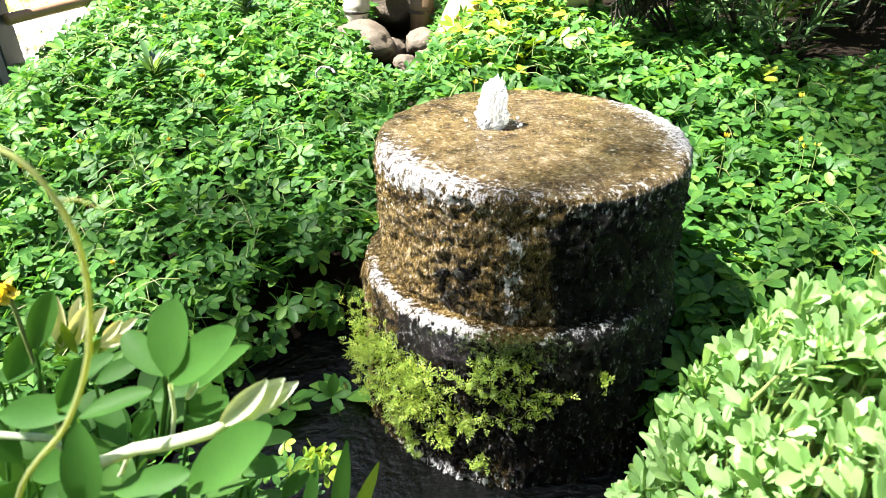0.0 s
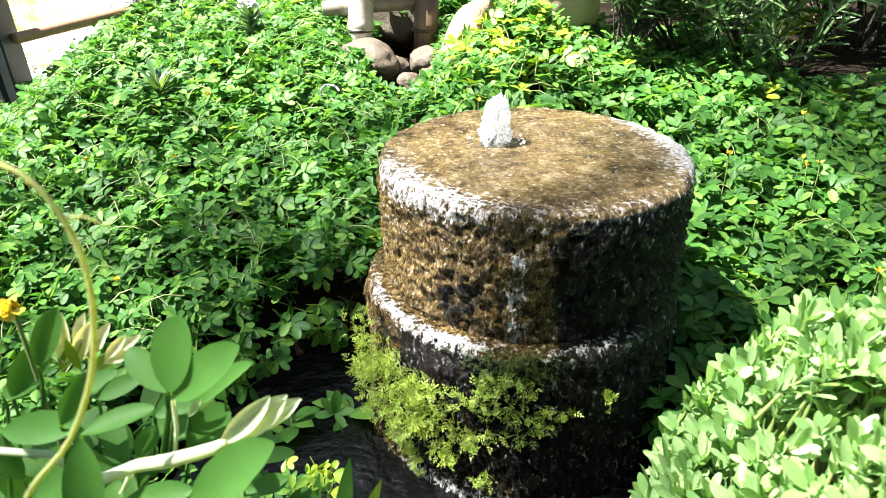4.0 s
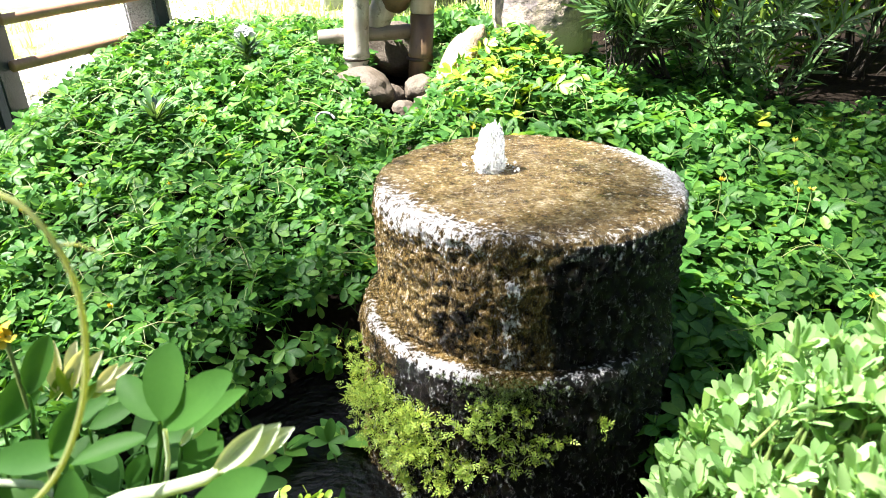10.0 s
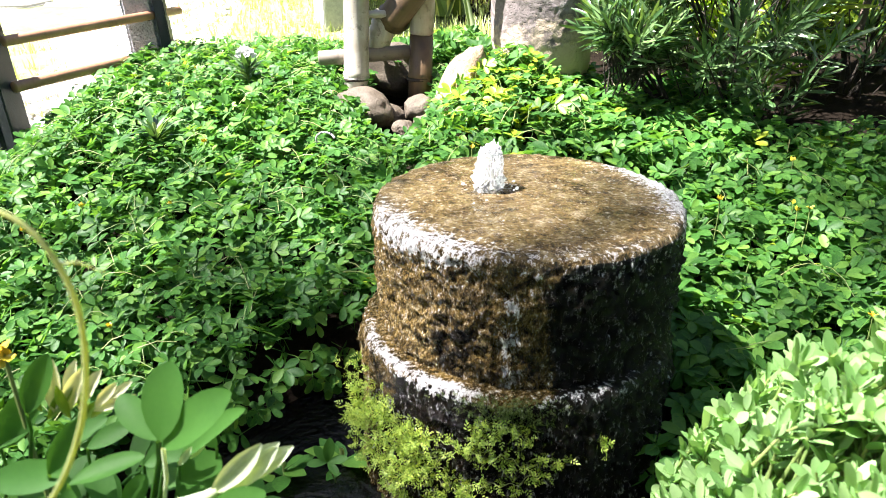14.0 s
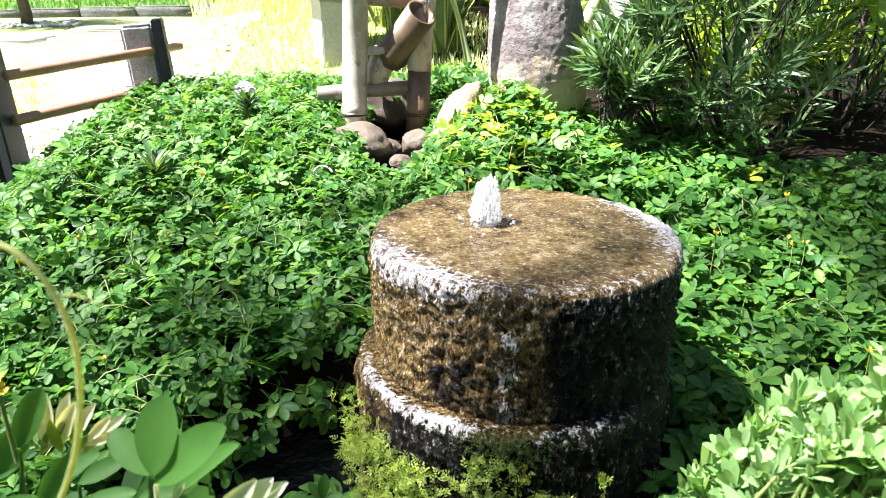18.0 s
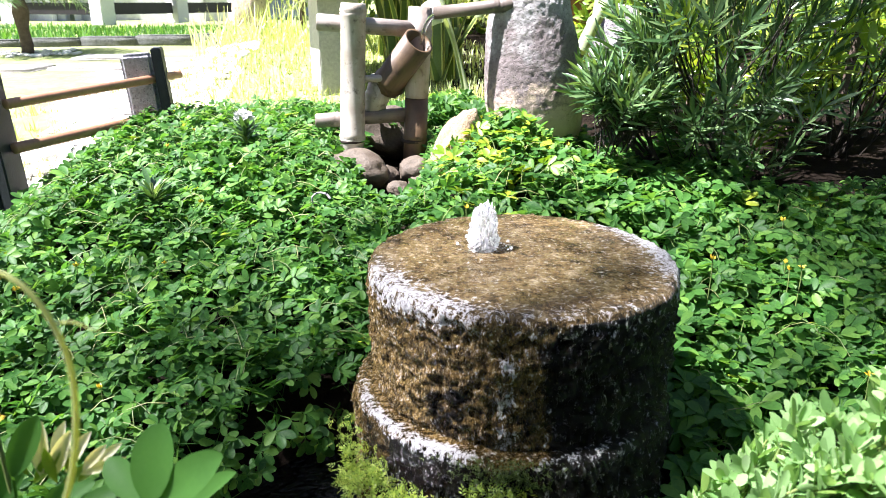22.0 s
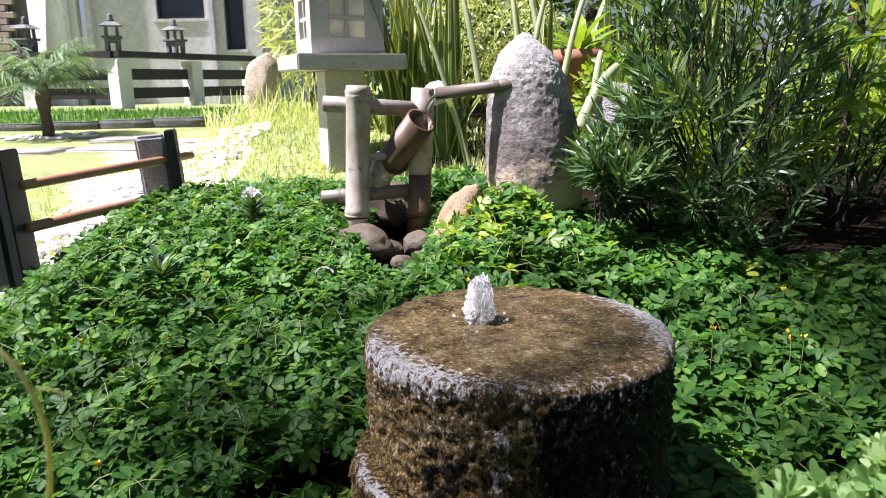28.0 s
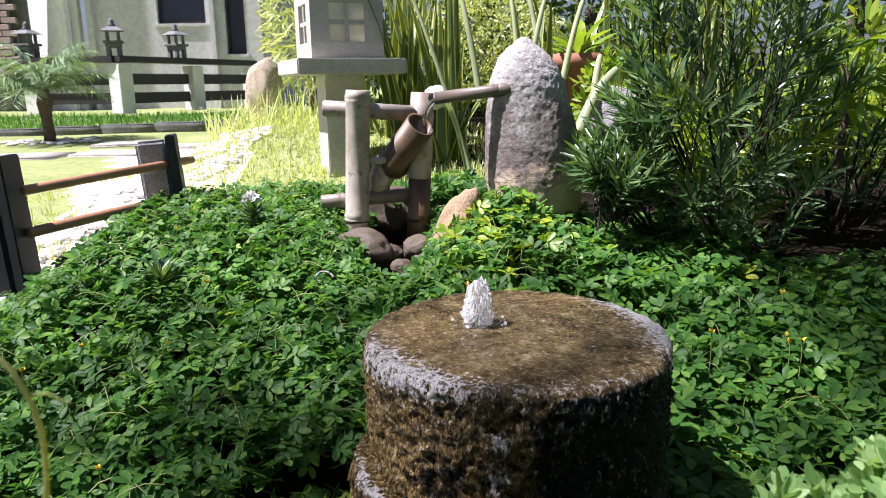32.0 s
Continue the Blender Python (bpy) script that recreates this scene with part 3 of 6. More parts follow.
def build_ground():
    xs, ys = graded(-2.4, 2.0, 0.05, 900), graded(0.1, 3.4, 0.05, 900)
    gx, gy = np.meshgrid(xs, ys)
    gz = land(gx, gy)
    n, k = gx.shape
    verts = np.stack([gx, gy, gz], -1).reshape(-1, 3)
    a = (np.arange(n - 1)[:, None] * k + np.arange(k - 1)).ravel()
    faces = np.stack([a, a + 1, a + 1 + k, a + k], 1)
    mid = verts[faces].mean(1)
    x, y = mid[:, 0], mid[:, 1]
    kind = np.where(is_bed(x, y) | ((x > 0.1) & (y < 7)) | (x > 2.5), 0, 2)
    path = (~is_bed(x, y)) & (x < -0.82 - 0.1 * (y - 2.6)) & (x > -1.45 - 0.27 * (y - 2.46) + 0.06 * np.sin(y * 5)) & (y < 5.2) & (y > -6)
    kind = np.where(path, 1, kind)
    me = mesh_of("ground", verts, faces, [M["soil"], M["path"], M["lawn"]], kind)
    tagged(put("ground", me), "dark soil bed, pale sand path and mown lawn", "ground", kind="structure")


build_ground()
bm = bmesh.new()
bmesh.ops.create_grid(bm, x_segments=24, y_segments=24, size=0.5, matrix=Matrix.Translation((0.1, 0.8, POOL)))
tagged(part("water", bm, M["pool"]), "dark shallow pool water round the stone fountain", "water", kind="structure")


# ---- stone drum fountain ----
def drum_mesh(name, radius_lo, radius_hi, z0, z1, seed, crust):
    """A worn stone drum, dished a little, with white scale along part of its edge."""
    prof = [(0.02, z1), (radius_hi * 0.3, z1), (radius_hi * 0.55, z1), (radius_hi * 0.75, z1), (radius_hi * 0.88, z1 + 0.001), (radius_hi - 0.014, z1 + 0.002), (radius_hi - 0.006, z1 - 0.001), (radius_hi, z1 - 0.009)]
    for i in range(1, 85):
        q = i / 84
        prof.append((radius_hi + (radius_lo - radius_hi) * q, z1 - 0.009 + (z0 - z1 + 0.009) * q))
    segs = 400
    verts, faces, crusts, algae_shades = [], [], [], []
    for i, (r, z) in enumerate(prof):
        for k in range(segs):
            a = 2 * math.pi * k / segs
            p = Vector((r * math.cos(a), r * math.sin(a), z))
            side = i > 5
            d = 0.005 * noise.noise(p * 9 + Vector((seed, 0, 0))) + 0.004 * noise.noise(p * 30)
            if side:
                s = Vector((p.x * 125, p.y * 125, p.z * 75))
                d += 0.005 * noise.noise(s) - 0.011 * max(0, noise.noise(s * 0.6 + Vector((3, seed, 0))) - 0.18) + 0.004 * noise.noise(s * 1.9) + 0.003 * noise.noise(s * 0.34)
            if side:
                q = (r + d * min(1.25, 0.35 + 0.09 * (i - 5))) / r
                v = (p.x * q, p.y * q, z + 0.4 * d)
            else:
                v = (p.x, p.y, z + 0.25 * d - 0.003 * abs(noise.noise(p * 40)))
            verts.append(v)
            crusts.append(crust(math.degrees(a), r, z))
            algae_shades.append(algae_and_shade(math.degrees(a), z1 - z + (0 if seed < 3 else 0.012), i > (6 if seed < 3 else 3), seed > 3 and i > 6))
    for i in range(len(prof) - 1):
        for k in range(segs):
            faces.append((i * segs + k, (i + 1) * segs + k, (i + 1) * segs + (k + 1) % segs, i * segs + (k + 1) % segs))
    faces.append(tuple(range(segs)))
    faces.append(tuple(range((len(prof) - 1) * segs, len(prof) * segs))[::-1])
    me = mesh_of(name, verts, faces, M["drum"])
    at = me.attributes.new("scale_and_glint", "FLOAT", "POINT")
    at.data.foreach_set("value", np.array(crusts, np.float32))
    at = me.attributes.new("wet_and_shade", "FLOAT", "POINT")
    at.data.foreach_set("value", np.array(algae_shades, np.float32))
    return me


def algae_and_shade(a, depth, side, lower=False):
    """Black wet algae where the overflow runs down, plus painted shade on the right."""
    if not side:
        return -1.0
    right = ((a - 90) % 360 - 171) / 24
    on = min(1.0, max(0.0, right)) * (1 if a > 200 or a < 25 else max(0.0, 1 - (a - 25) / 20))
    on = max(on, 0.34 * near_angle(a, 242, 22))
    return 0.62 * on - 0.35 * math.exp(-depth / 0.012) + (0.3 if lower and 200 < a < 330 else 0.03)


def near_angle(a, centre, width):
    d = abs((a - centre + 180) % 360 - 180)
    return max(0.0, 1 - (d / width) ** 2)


def crust_and_glint(a, r, z):
    ring = math.exp(-((r - DRUM_R + 0.014) / 0.023) ** 2) * (1 if z > DRUM_TOP - 0.022 else math.exp(-(DRUM_TOP - 0.022 - z) / 0.012))
    on = max(near_angle(a, 220, 46), 1.3 * near_angle(a, 10, 46), 0.36 * near_angle(a, 285, 45))
    # The narrow column near 259 degrees paints white glints of the wet side.
    return 0.8 * ring * on + 0.62 * near_angle(a, 259 + 1.5 * math.sin(z * 60), 4.5) * (1 if z < DRUM_TOP - 0.045 else 0) * (0.7 + 0.3 * math.sin(z * 130))


def crust_ledge(a, r, z):
    return (0.68 * near_angle(a, 214, 40) + 0.5 * near_angle(a, 245, 18) + 0.36 * near_angle(a, 288, 28)) * math.exp(-((LEDGE - z) / 0.011) ** 2) * (1 if r > 0.226 else 0) + 0.62 * near_angle(a, 240, 34) * math.exp(-((z - POOL - 0.006) / 0.012) ** 2)


fountain = empty("stone_fountain", pose(DRUM[0], DRUM[1], POOL), "two stacked wet brown stone drums with white-crusted edges", "fountain")
me = drum_mesh("upper_drum", 0.221, DRUM_R, LEDGE - 0.005, DRUM_TOP, 1.0, crust_and_glint)
put("upper_drum", me, fountain, "algae-brown wet stone drum", pose(0, 0, -POOL))
me = drum_mesh("lower_drum", 0.246, 0.241, POOL - 0.07, LEDGE, 6.0, crust_ledge)
put("lower_drum", me, fountain, "dark mossy stone drum with white-crusted ledge", pose(-0.013, -0.01, -POOL))


def water_film():
    """A thin sheet of running water with rings round the jet."""
    segs, rings = 96, 44
    jx, jy = -0.058, 0.028
    verts, faces = [], []
    for i in range(rings + 1):
        q = i / rings
        for k in range(segs):
            a = 2 * math.pi * k / segs
            r = (DRUM_R - 0.022 + 0.006 * math.sin(3 * a) + 0.005 * math.sin(7 * a + 1)) * q
            x, y = r * math.cos(a), r * math.sin(a)
            d = math.hypot(x - jx, y - jy)
            z = 0.0052 + 0.0022 * math.sin(d * 400) * math.exp(-d * 14) + 0.0016 * noise.noise(Vector((x * 45, y * 45, 1))) - 0.0055 * max(0, (q - 0.9) / 0.1)
            verts.append((x, y, z))
    for i in range(rings):
        for k in range(segs):
            faces.append((i * segs + k, (i + 1) * segs + k, (i + 1) * segs + (k + 1) % segs, i * segs + (k + 1) % segs))
    return mesh_of("water_film", verts, faces, M["film"])


film = put("water_film", water_film(), fountain, "thin sheet of clear running water", pose(0, 0, DRUM_TOP - POOL))
film.visible_shadow = False


def jet():
    """A short bubbling column: ragged lobes of water rising out of a spreading collar."""
    bm = bmesh.new()
    bmesh.ops.create_icosphere(bm, subdivisions=6, radius=1.0)
    for v in bm.verts:
        h = (v.co.z + 1) / 2
        a = math.atan2(v.co.y, v.co.x)
        r = 0.0215 * (1 - 0.34 * h * h) + 0.016 * math.exp(-h * 13)
        p = v.co * 3.2
        w = Vector((p.x * 1.5, p.y * 1.5, p.z * 0.45))
        d = 1 + 0.3 * noise.noise(w) + 0.24 * noise.noise(w * 2.6 + Vector((0, 0, 5))) + 0.16 * noise.noise(p * 3.0)
        flat = math.hypot(v.co.x, v.co.y)
        s = flat ** 0.42 / max(flat, 1e-4)
        top = 0.07 + 0.008 * math.cos(a + 2.2) * flat + 0.016 * noise.noise(p * 1.3)
        v.co = Vector((v.co.x * s * r * d + 0.004 * h, v.co.y * s * r * d, h * top))
    return bm


spout = part("water_jet", jet(), M["foam"], fountain, "bubbling clear water jet", True, pose(-0.058, 0.028, DRUM_TOP - POOL + 0.001))
RN = np.random.default_rng(3)
for i in range(26):
    a, q = RN.uniform(0, 2 * np.pi), 0.006 + abs(RN.normal()) * 0.012
    h = RN.uniform(0.0, 0.07) * math.exp(-q * 90)
    bm = bmesh.new()
    bmesh.ops.create_icosphere(bm, subdivisions=2, radius=RN.uniform(0.0012, 0.0034))
    part("droplet", bm, M["foam"], fountain, "", True, pose(-0.058 + math.cos(a) * (q + 0.012), 0.028 + math.sin(a) * (q + 0.012), DRUM_TOP - POOL + h + 0.004))


# ---- ground cover ----
LEAFLET = leaflet(0.55, 0.09, 0.1, outline=OBOVATE)
LEAF4 = merge([turned(LEAFLET, 0.42, 0.05, 0.1, 1.0, (0.16, 0.02, 0)), turned(LEAFLET, -0.42, 0.05, -0.1, 1.0, (0.16, -0.02, 0)),
               turned(LEAFLET, 1.35, 0.0, 0.15, 0.92, (-0.08, 0.02, 0)), turned(LEAFLET, -1.35, 0.0, -0.15, 0.92, (-0.08, -0.02, 0)),
               sweep([(0.16, 0, 0), (-0.15, 0, -0.03), (-0.7, 0.05, -1.0)], [0.025, 0.028, 0.03], 3)])


def bed_points(n, x0, x1, y0, y1, rng):
    p = np.stack([rng.uniform(x0, x1, n), rng.uniform(y0, y1, n)], 1)
    ok = is_bed(p[:, 0], p[:, 1]) & ~in_pit(p[:, 0], p[:, 1])
    # bare hollow with cobbles at the bamboo spout, and the ground under the shrub
    ok &= ~((np.abs(p[:, 0] + 0.11) < 0.09) & (p[:, 1] > 1.86))
    ok &= ~((p[:, 0] > 0.5) & (p[:, 1] > 2.25)) & ~((p[:, 0] > 0.86 + 0.05 * np.sin(p[:, 1] * 20)) & (p[:, 1] > 1.84))
    return p[ok]


def ground_cover(name, density, x0, x1, y0, y1, seed, label, size=0.0245, tilt=0.5, runners=0.055):
    rng = np.random.default_rng(seed)
    pieces, ids = [], []
    p = bed_points(int(density * (x1 - x0) * (y1 - y0)), x0, x1, y0, y1, rng)
    p = p[p[:, 1] > y0 + 0.1 + 0.09 * np.sin(p[:, 0] * 6.3) + 0.05 * np.sin(p[:, 0] * 17)]
    p = p[p[:, 0] < 1.82 + 0.07 * np.sin(p[:, 1] * 9)]
    n = len(p)
    layer = rng.uniform(0, 1, n) ** 1.7
    z = canopy(p[:, 0], p[:, 1]) - 0.085 * layer + rng.normal(0, 0.011, n)
    up = np.stack([rng.normal(-0.1, tilt, n), rng.normal(-0.25, tilt, n), np.ones(n)], 1)
    yaw = rng.uniform(0, 2 * np.pi, n)
    dirs = np.stack([np.cos(yaw), np.sin(yaw), rng.normal(0.12, 0.4, n)], 1)
    size = rng.normal(size, size * 0.2, n).clip(0.014, 0.042)
    v, t = scatter(LEAF4, np.column_stack([p, z]), dirs, up, size)
    old = np.repeat(rng.random(n) < 0.012 + 0.6 * np.exp(-(((p[:, 0] - 0.17) / 0.13) ** 2 + ((p[:, 1] - 1.88) / 0.16) ** 2)), len(LEAF4[1]))
    index = np.where(old, 1, 0)
    # runners between the leaves
    k = int(n * runners)
    q = p[rng.choice(n, k)]
    rods = []
    for (x, y) in q:
        a, ln = rng.uniform(0, 2 * np.pi), rng.uniform(0.04, 0.11)
        s = np.linspace(0, 1, 4)
        px, py = x + np.cos(a) * ln * s, y + np.sin(a) * ln * s
        rods.append(sweep(np.stack([px, py, canopy(px, py) + 0.016 * np.sin(s * 3) - 0.012 * rng.random()], 1), 0.0011, 3))
    rv, rt = merge(rods)
    v2, t2 = np.concatenate([v, rv]), np.concatenate([t, rt + len(v)])
    index = np.concatenate([index, np.full(len(rt), 2)])
    me = tri_mesh(name, v2, t2, [M["peanut"], M["peanut_y"], M["stem"]], index)
    return tagged(put(name, me), label, "ground cover", kind="stuff")


ground_cover("peanut_ground_cover", 4350, -1.9, 0.12, 0.2, 2.72, 11, "dense carpet of glossy green four-leaflet ground cover beside the fountain")
ground_cover("peanut_ground_cover", 3700, 0.12, 1.9, 0.45, 2.72, 12, "green four-leaflet ground cover between fountain and shrubs", 0.0285, 0.38, 0.03)

# ---- low fence by the path ----
def fence_post(m, label):
    post = empty("fence_post", m, label, "fence post", "low fence posts")
    bm = box(0.105, 0.1, 0.46, 0, 0, -0.08, 0.012, 3)
    bmesh.ops.subdivide_edges(bm, edges=bm.edges[:], cuts=3, use_grid_fill=True)
    rough_up(bm, 0.004, 22)
    part("stone_body", bm, M["post_stone"], post, "pitted grey stone")
    bm = box(0.034, 0.108, 0.475, 0.07, 0, -0.08, 0.004)
    part("edge_board", bm, M["post_dark"], post, "dark painted board")
    return post


fence_post(pose(-1.003, 2.62, 0.225, 0, -4, 14), "short pitted grey stone fence post with dark edge")
near_post = empty("fence_post", pose(-1.33, 2.05, 0.15, 0, -3, 4), "dark blue-grey fence post beside the ground cover", "fence post", "low fence posts")
part("body", rough_up(box(0.205, 0.11, 0.505, 0, 0, -0.06, 0.016, 3), 0.003, 20), M["post_dark"], near_post)
part("edge_board", box(0.03, 0.112, 0.51, 0.1165, 0, -0.06, 0.004), M["post_dark"], near_post, "dark edge board")


def rod(a, b, r, r2=None, segs=16, caps=0.0):
    m, ln = between(a, b)
    bm = revolve([(r * 0.85, 0), (r, r * 0.15), (r * 1.02, ln * 0.33), (r if r2 is None else r2, ln - r * 0.15), ((r if r2 is None else r2) * 0.85, ln)], segs, 0.015, a[0])
    bmesh.ops.transform(bm, matrix=m, verts=bm.verts[:])
    return bm


for za, zb, r, tag in ((0.499, 0.518, 0.015, "upper"), (0.372, 0.388, 0.0165, "lower")):
    rail = part("fence_rail", rod((-1.2, 2.06, za + 0.002), ((-0.92, 2.72, zb + 0.004) if tag == "upper" else (-0.945, 2.66, zb + 0.002)), r), M["pipe"], None, "", True)
    tagged(rail, "smooth red-brown round rail of the low fence", "fence rail", "fence rails")
clamp = part("rail_bracket", revolve([(0.017, 0), (0.021, 0.004), (0.021, 0.03), (0.017, 0.034)], 16), M["post_dark"], None, "", True, between((-0.993, 2.575, 0.5155), (-0.965, 2.66, 0.518))[0])
tagged(clamp, "dark rail clamp on the fence post", "bracket")


# ---- bamboo water spout ----
def culm(length, radius, nodes, hollow=True, taper=0.97, segs=20, wall=0.16):
    """A bamboo culm along z with swollen joints and an open top."""
    prof = [(radius * 0.9, 0.0), (radius, 0.004)]
    for q in nodes:
        z = q * length
        prof += [(radius, z - 0.012), (radius * 1.1, z - 0.003), (radius * 1.02, z), (radius * 1.12, z + 0.004), (radius, z + 0.013)]
    prof += [(radius * taper, length)]
    if hollow:
        prof += [(radius * (taper - wall), length - 0.001), (radius * (taper - wall - 0.02), length - 0.11)]
    return revolve(sorted(prof[:-2], key=lambda p: p[1]) + prof[-2:] if hollow else prof, segs, 0.02, length * 5)


spout_thing = empty("bamboo_water_spout", pose(-0.12, 2.19, 0.26), "weathered bamboo tipping water spout on two posts", "water feature")


def bamboo(name, a, b, r, nodes, mat="bamboo", label="", parent=None):
    m, ln = between(a, b)
    inv = Matrix.Translation((0.12, -2.19, -0.26))
    ob = part(name, culm(ln, r, nodes), M[mat], parent or spout_thing, label, True, inv @ m)
    return ob


bamboo("post", (-0.238, 2.17, 0.22), (-0.213, 2.17, 0.775), 0.037, (0.3, 0.955), label="grey-bleached bamboo post")
bamboo("post", (-0.034, 2.21, 0.5), (-0.02, 2.21, 0.765), 0.036, (0.72,), "bamboo_mid", "weathered brown-grey bamboo post")
bamboo("post_foot", (-0.046, 2.21, 0.22), (-0.034, 2.21, 0.5), 0.0362, (0.55,), "bamboo_wet", "wet stained foot of the post")
bamboo("pivot_tube", (-0.175, 2.24, 0.44), (-0.14, 2.22, 0.56), 0.036, (0.5,), "bamboo", "lower butt of the tipping tube")
bamboo("crossbar", (-0.325, 2.195, 0.722), (-0.02, 2.2, 0.7), 0.0245, (0.28,), "bamboo_mid", label="bamboo crossbar")
bamboo("lower_bar", (-0.345, 2.2, 0.432), (-0.03, 2.22, 0.45), 0.022, (0.2,), "bamboo_grey", label="greyed lower bamboo bar")
bamboo("tipping_tube", (-0.128, 2.235, 0.53), (-0.024, 2.135, 0.672), 0.047, (0.12,), "bamboo_wet", "wet brown tipping bamboo tube")
bamboo("axle", (-0.2, 2.18, 0.56), (-0.06, 2.2, 0.562), 0.011, (0.5,), label="thin bamboo axle")
bamboo("feed_pipe", (0.245, 2.14, 0.772), (0.018, 2.14, 0.748), 0.0185, (0.12, 0.2), "bamboo_dark", label="dark bamboo feed pipe")
for ob_name, z, x, y in (("twine_wrap", 0.365, -0.043, 2.2095), ("twine_wrap", 0.372, -0.2315, 2.17)):
    bm = revolve([(0.0365, 0), (0.0395, 0.002), (0.0395, 0.008), (0.0365, 0.01)], 20)
    part(ob_name, bm, M["twine"], spout_thing, "dark twine wrap", True, pose(x + 0.12, y - 2.19, z - 0.26))
v, t = sweep([(0.02, 2.14, 0.742), (0.008, 2.143, 0.735), (-0.004, 2.147, 0.715), (-0.012, 2.15, 0.69), (-0.016, 2.155, 0.66)], [0.006, 0.007, 0.006, 0.005, 0.005], 8)
put("water_stream", tri_mesh("water_stream", v + np.array([0.12, -2.19, -0.26]), t, M["water"]), spout_thing, "thin stream of clear water")


# ---- stones ----
def rock(name, size, mat, seed, squash=0.15, fine=0.05, level=4, shape=None):
    bm = bmesh.new()
    bmesh.ops.create_icosphere(bm, subdivisions=level, radius=1.0)
    for v in bm.verts:
        p = v.co.copy()
        d = 1 + squash * noise.noise(p * 1.1 + Vector((seed, 0, 0))) + fine * noise.noise(p * 3.1 + Vector((0, seed, 0))) + fine * 0.35 * noise.noise(p * 9)
        if shape:
            p = shape(p)
        if level > 5:
            d += 0.022 * noise.noise(v.co * 16) - 0.03 * max(0, noise.noise(v.co * 24) - 0.1)
        v.co = Vector((p.x * size[0], p.y * size[1], p.z * size[2])) * d
    return bm


def standing_stone():
    """An upright boulder: full and rounded, its flank steeper on one side, its foot drawn in."""
    bm = bmesh.new()
    prof = [(-0.34, -0.01, 0.09), (-0.29, -0.055, 0.14), (-0.25, -0.085, 0.168), (-0.2, -0.118, 0.172), (-0.13, -0.134, 0.168), (-0.03, -0.134, 0.156), (0.07, -0.13, 0.138), (0.15, -0.118, 0.116), (0.21, -0.1, 0.082), (0.25, -0.074, 0.045), (0.277, -0.038, 0.005), (0.288, -0.012, -0.012)]
    hs, lo, hi = np.array(prof).T
    rows, segs = 150, 190
    grid = []
    for i in range(rows + 1):
        u = i / rows
        z = -0.34 + 0.628 * (1 - (1 - u) ** 1.5)
        xl, xr = np.interp(z, hs, lo), np.interp(z, hs, hi)
        if 0 < i < rows:
            xl = (np.interp(z - 0.025, hs, lo) + 2 * xl + np.interp(z + 0.02, hs, lo)) / 4
            xr = (np.interp(z - 0.025, hs, hi) + 2 * xr + np.interp(z + 0.02, hs, hi)) / 4
        c, w = (xl + xr) / 2, (xr - xl) / 2
        ring = []
        for k in range(segs):
            a = 2 * math.pi * k / segs
            n = Vector((math.cos(a), math.sin(a) * 0.82, 0))
            p = Vector((n.x * w, n.y * w, z))
            d = 0.009 * noise.noise(p * 6) + 0.0022 * noise.noise(p * 17) + 0.0022 * noise.noise(p * 60) - 0.0045 * max(0.0, noise.noise(p * 120 + Vector((4, 0, 0))) - 0.12)
            g = min(1.0, w / 0.08)
            ring.append(bm.verts.new((c + n.x * (w + d * g), n.y * (w + d * g), z + 0.5 * d)))
        grid.append(ring)
    for a, b in zip(grid, grid[1:]):
        for k in range(segs):
            bm.faces.new((a[k], a[(k + 1) % segs], b[(k + 1) % segs], b[k]))
    bm.faces.new(grid[0][::-1])
    bm.faces.new(grid[-1])
    return bm


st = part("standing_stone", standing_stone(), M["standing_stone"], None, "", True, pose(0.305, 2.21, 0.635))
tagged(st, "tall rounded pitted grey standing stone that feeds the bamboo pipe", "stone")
for (x, y, z, sx, sy, sz, rx, ry, rz, sd), mat, lab in (
    ((0.075, 2.06, 0.365, 0.06, 0.08, 0.135, 0, 26, 5, 1.0), "boulder", "tan upright boulder edging the cobble hollow"),
    ((-0.2, 2.09, 0.328, 0.105, 0.078, 0.062, 0, 18, -14, 2.0), "cobble", "rounded brown cobble below the bamboo post"),
    ((-0.04, 2.1, 0.318, 0.062, 0.055, 0.042, 0, -8, 30, 4.0), "cobble", "rounded brown cobble at the foot of a bamboo post"),
    ((-0.028, 1.98, 0.288, 0.043, 0.045, 0.04, 0, 0, 10, 5.0), "cobble", "grey-brown cobble in the hollow"),
    ((-0.085, 1.99, 0.282, 0.036, 0.04, 0.03, 0, 0, 60, 6.0), "cobble", "grey-brown cobble in the hollow"),
    ((-0.06, 1.91, 0.258, 0.04, 0.035, 0.03, 0, 0, 20, 7.0), "cobble", "dark wet cobble in the hollow"),
    ((-0.125, 2.33, 0.39, 0.13, 0.07, 0.1, 0, 5, 8, 10.0), "cobble", "large dark brown stone behind the bamboo posts"),
    ((-0.13, 2.13, 0.285, 0.05, 0.05, 0.04, 0, 0, 80, 8.0), "cobble", "dark cobble behind the hollow"),
    ((-0.27, 1.72, 0.245, 0.035, 0.03, 0.025, 0, 0, 40, 9.0), "cobble", "cobble half hidden in the ground cover"),
):
    tagged(part("cobble" if mat == "cobble" else "boulder", rock("r", (sx * 0.82, sy * 0.82, sz * 0.86) if mat == "cobble" else (sx, sy, sz), None, sd, 0.3 if mat == "cobble" else 0.2, 0.09, 4), M[mat], None, "", True, pose(x, y, z - (0.014 if mat == "cobble" else 0.0), rx, ry, rz)), lab, "stone", "stones of the hollow")

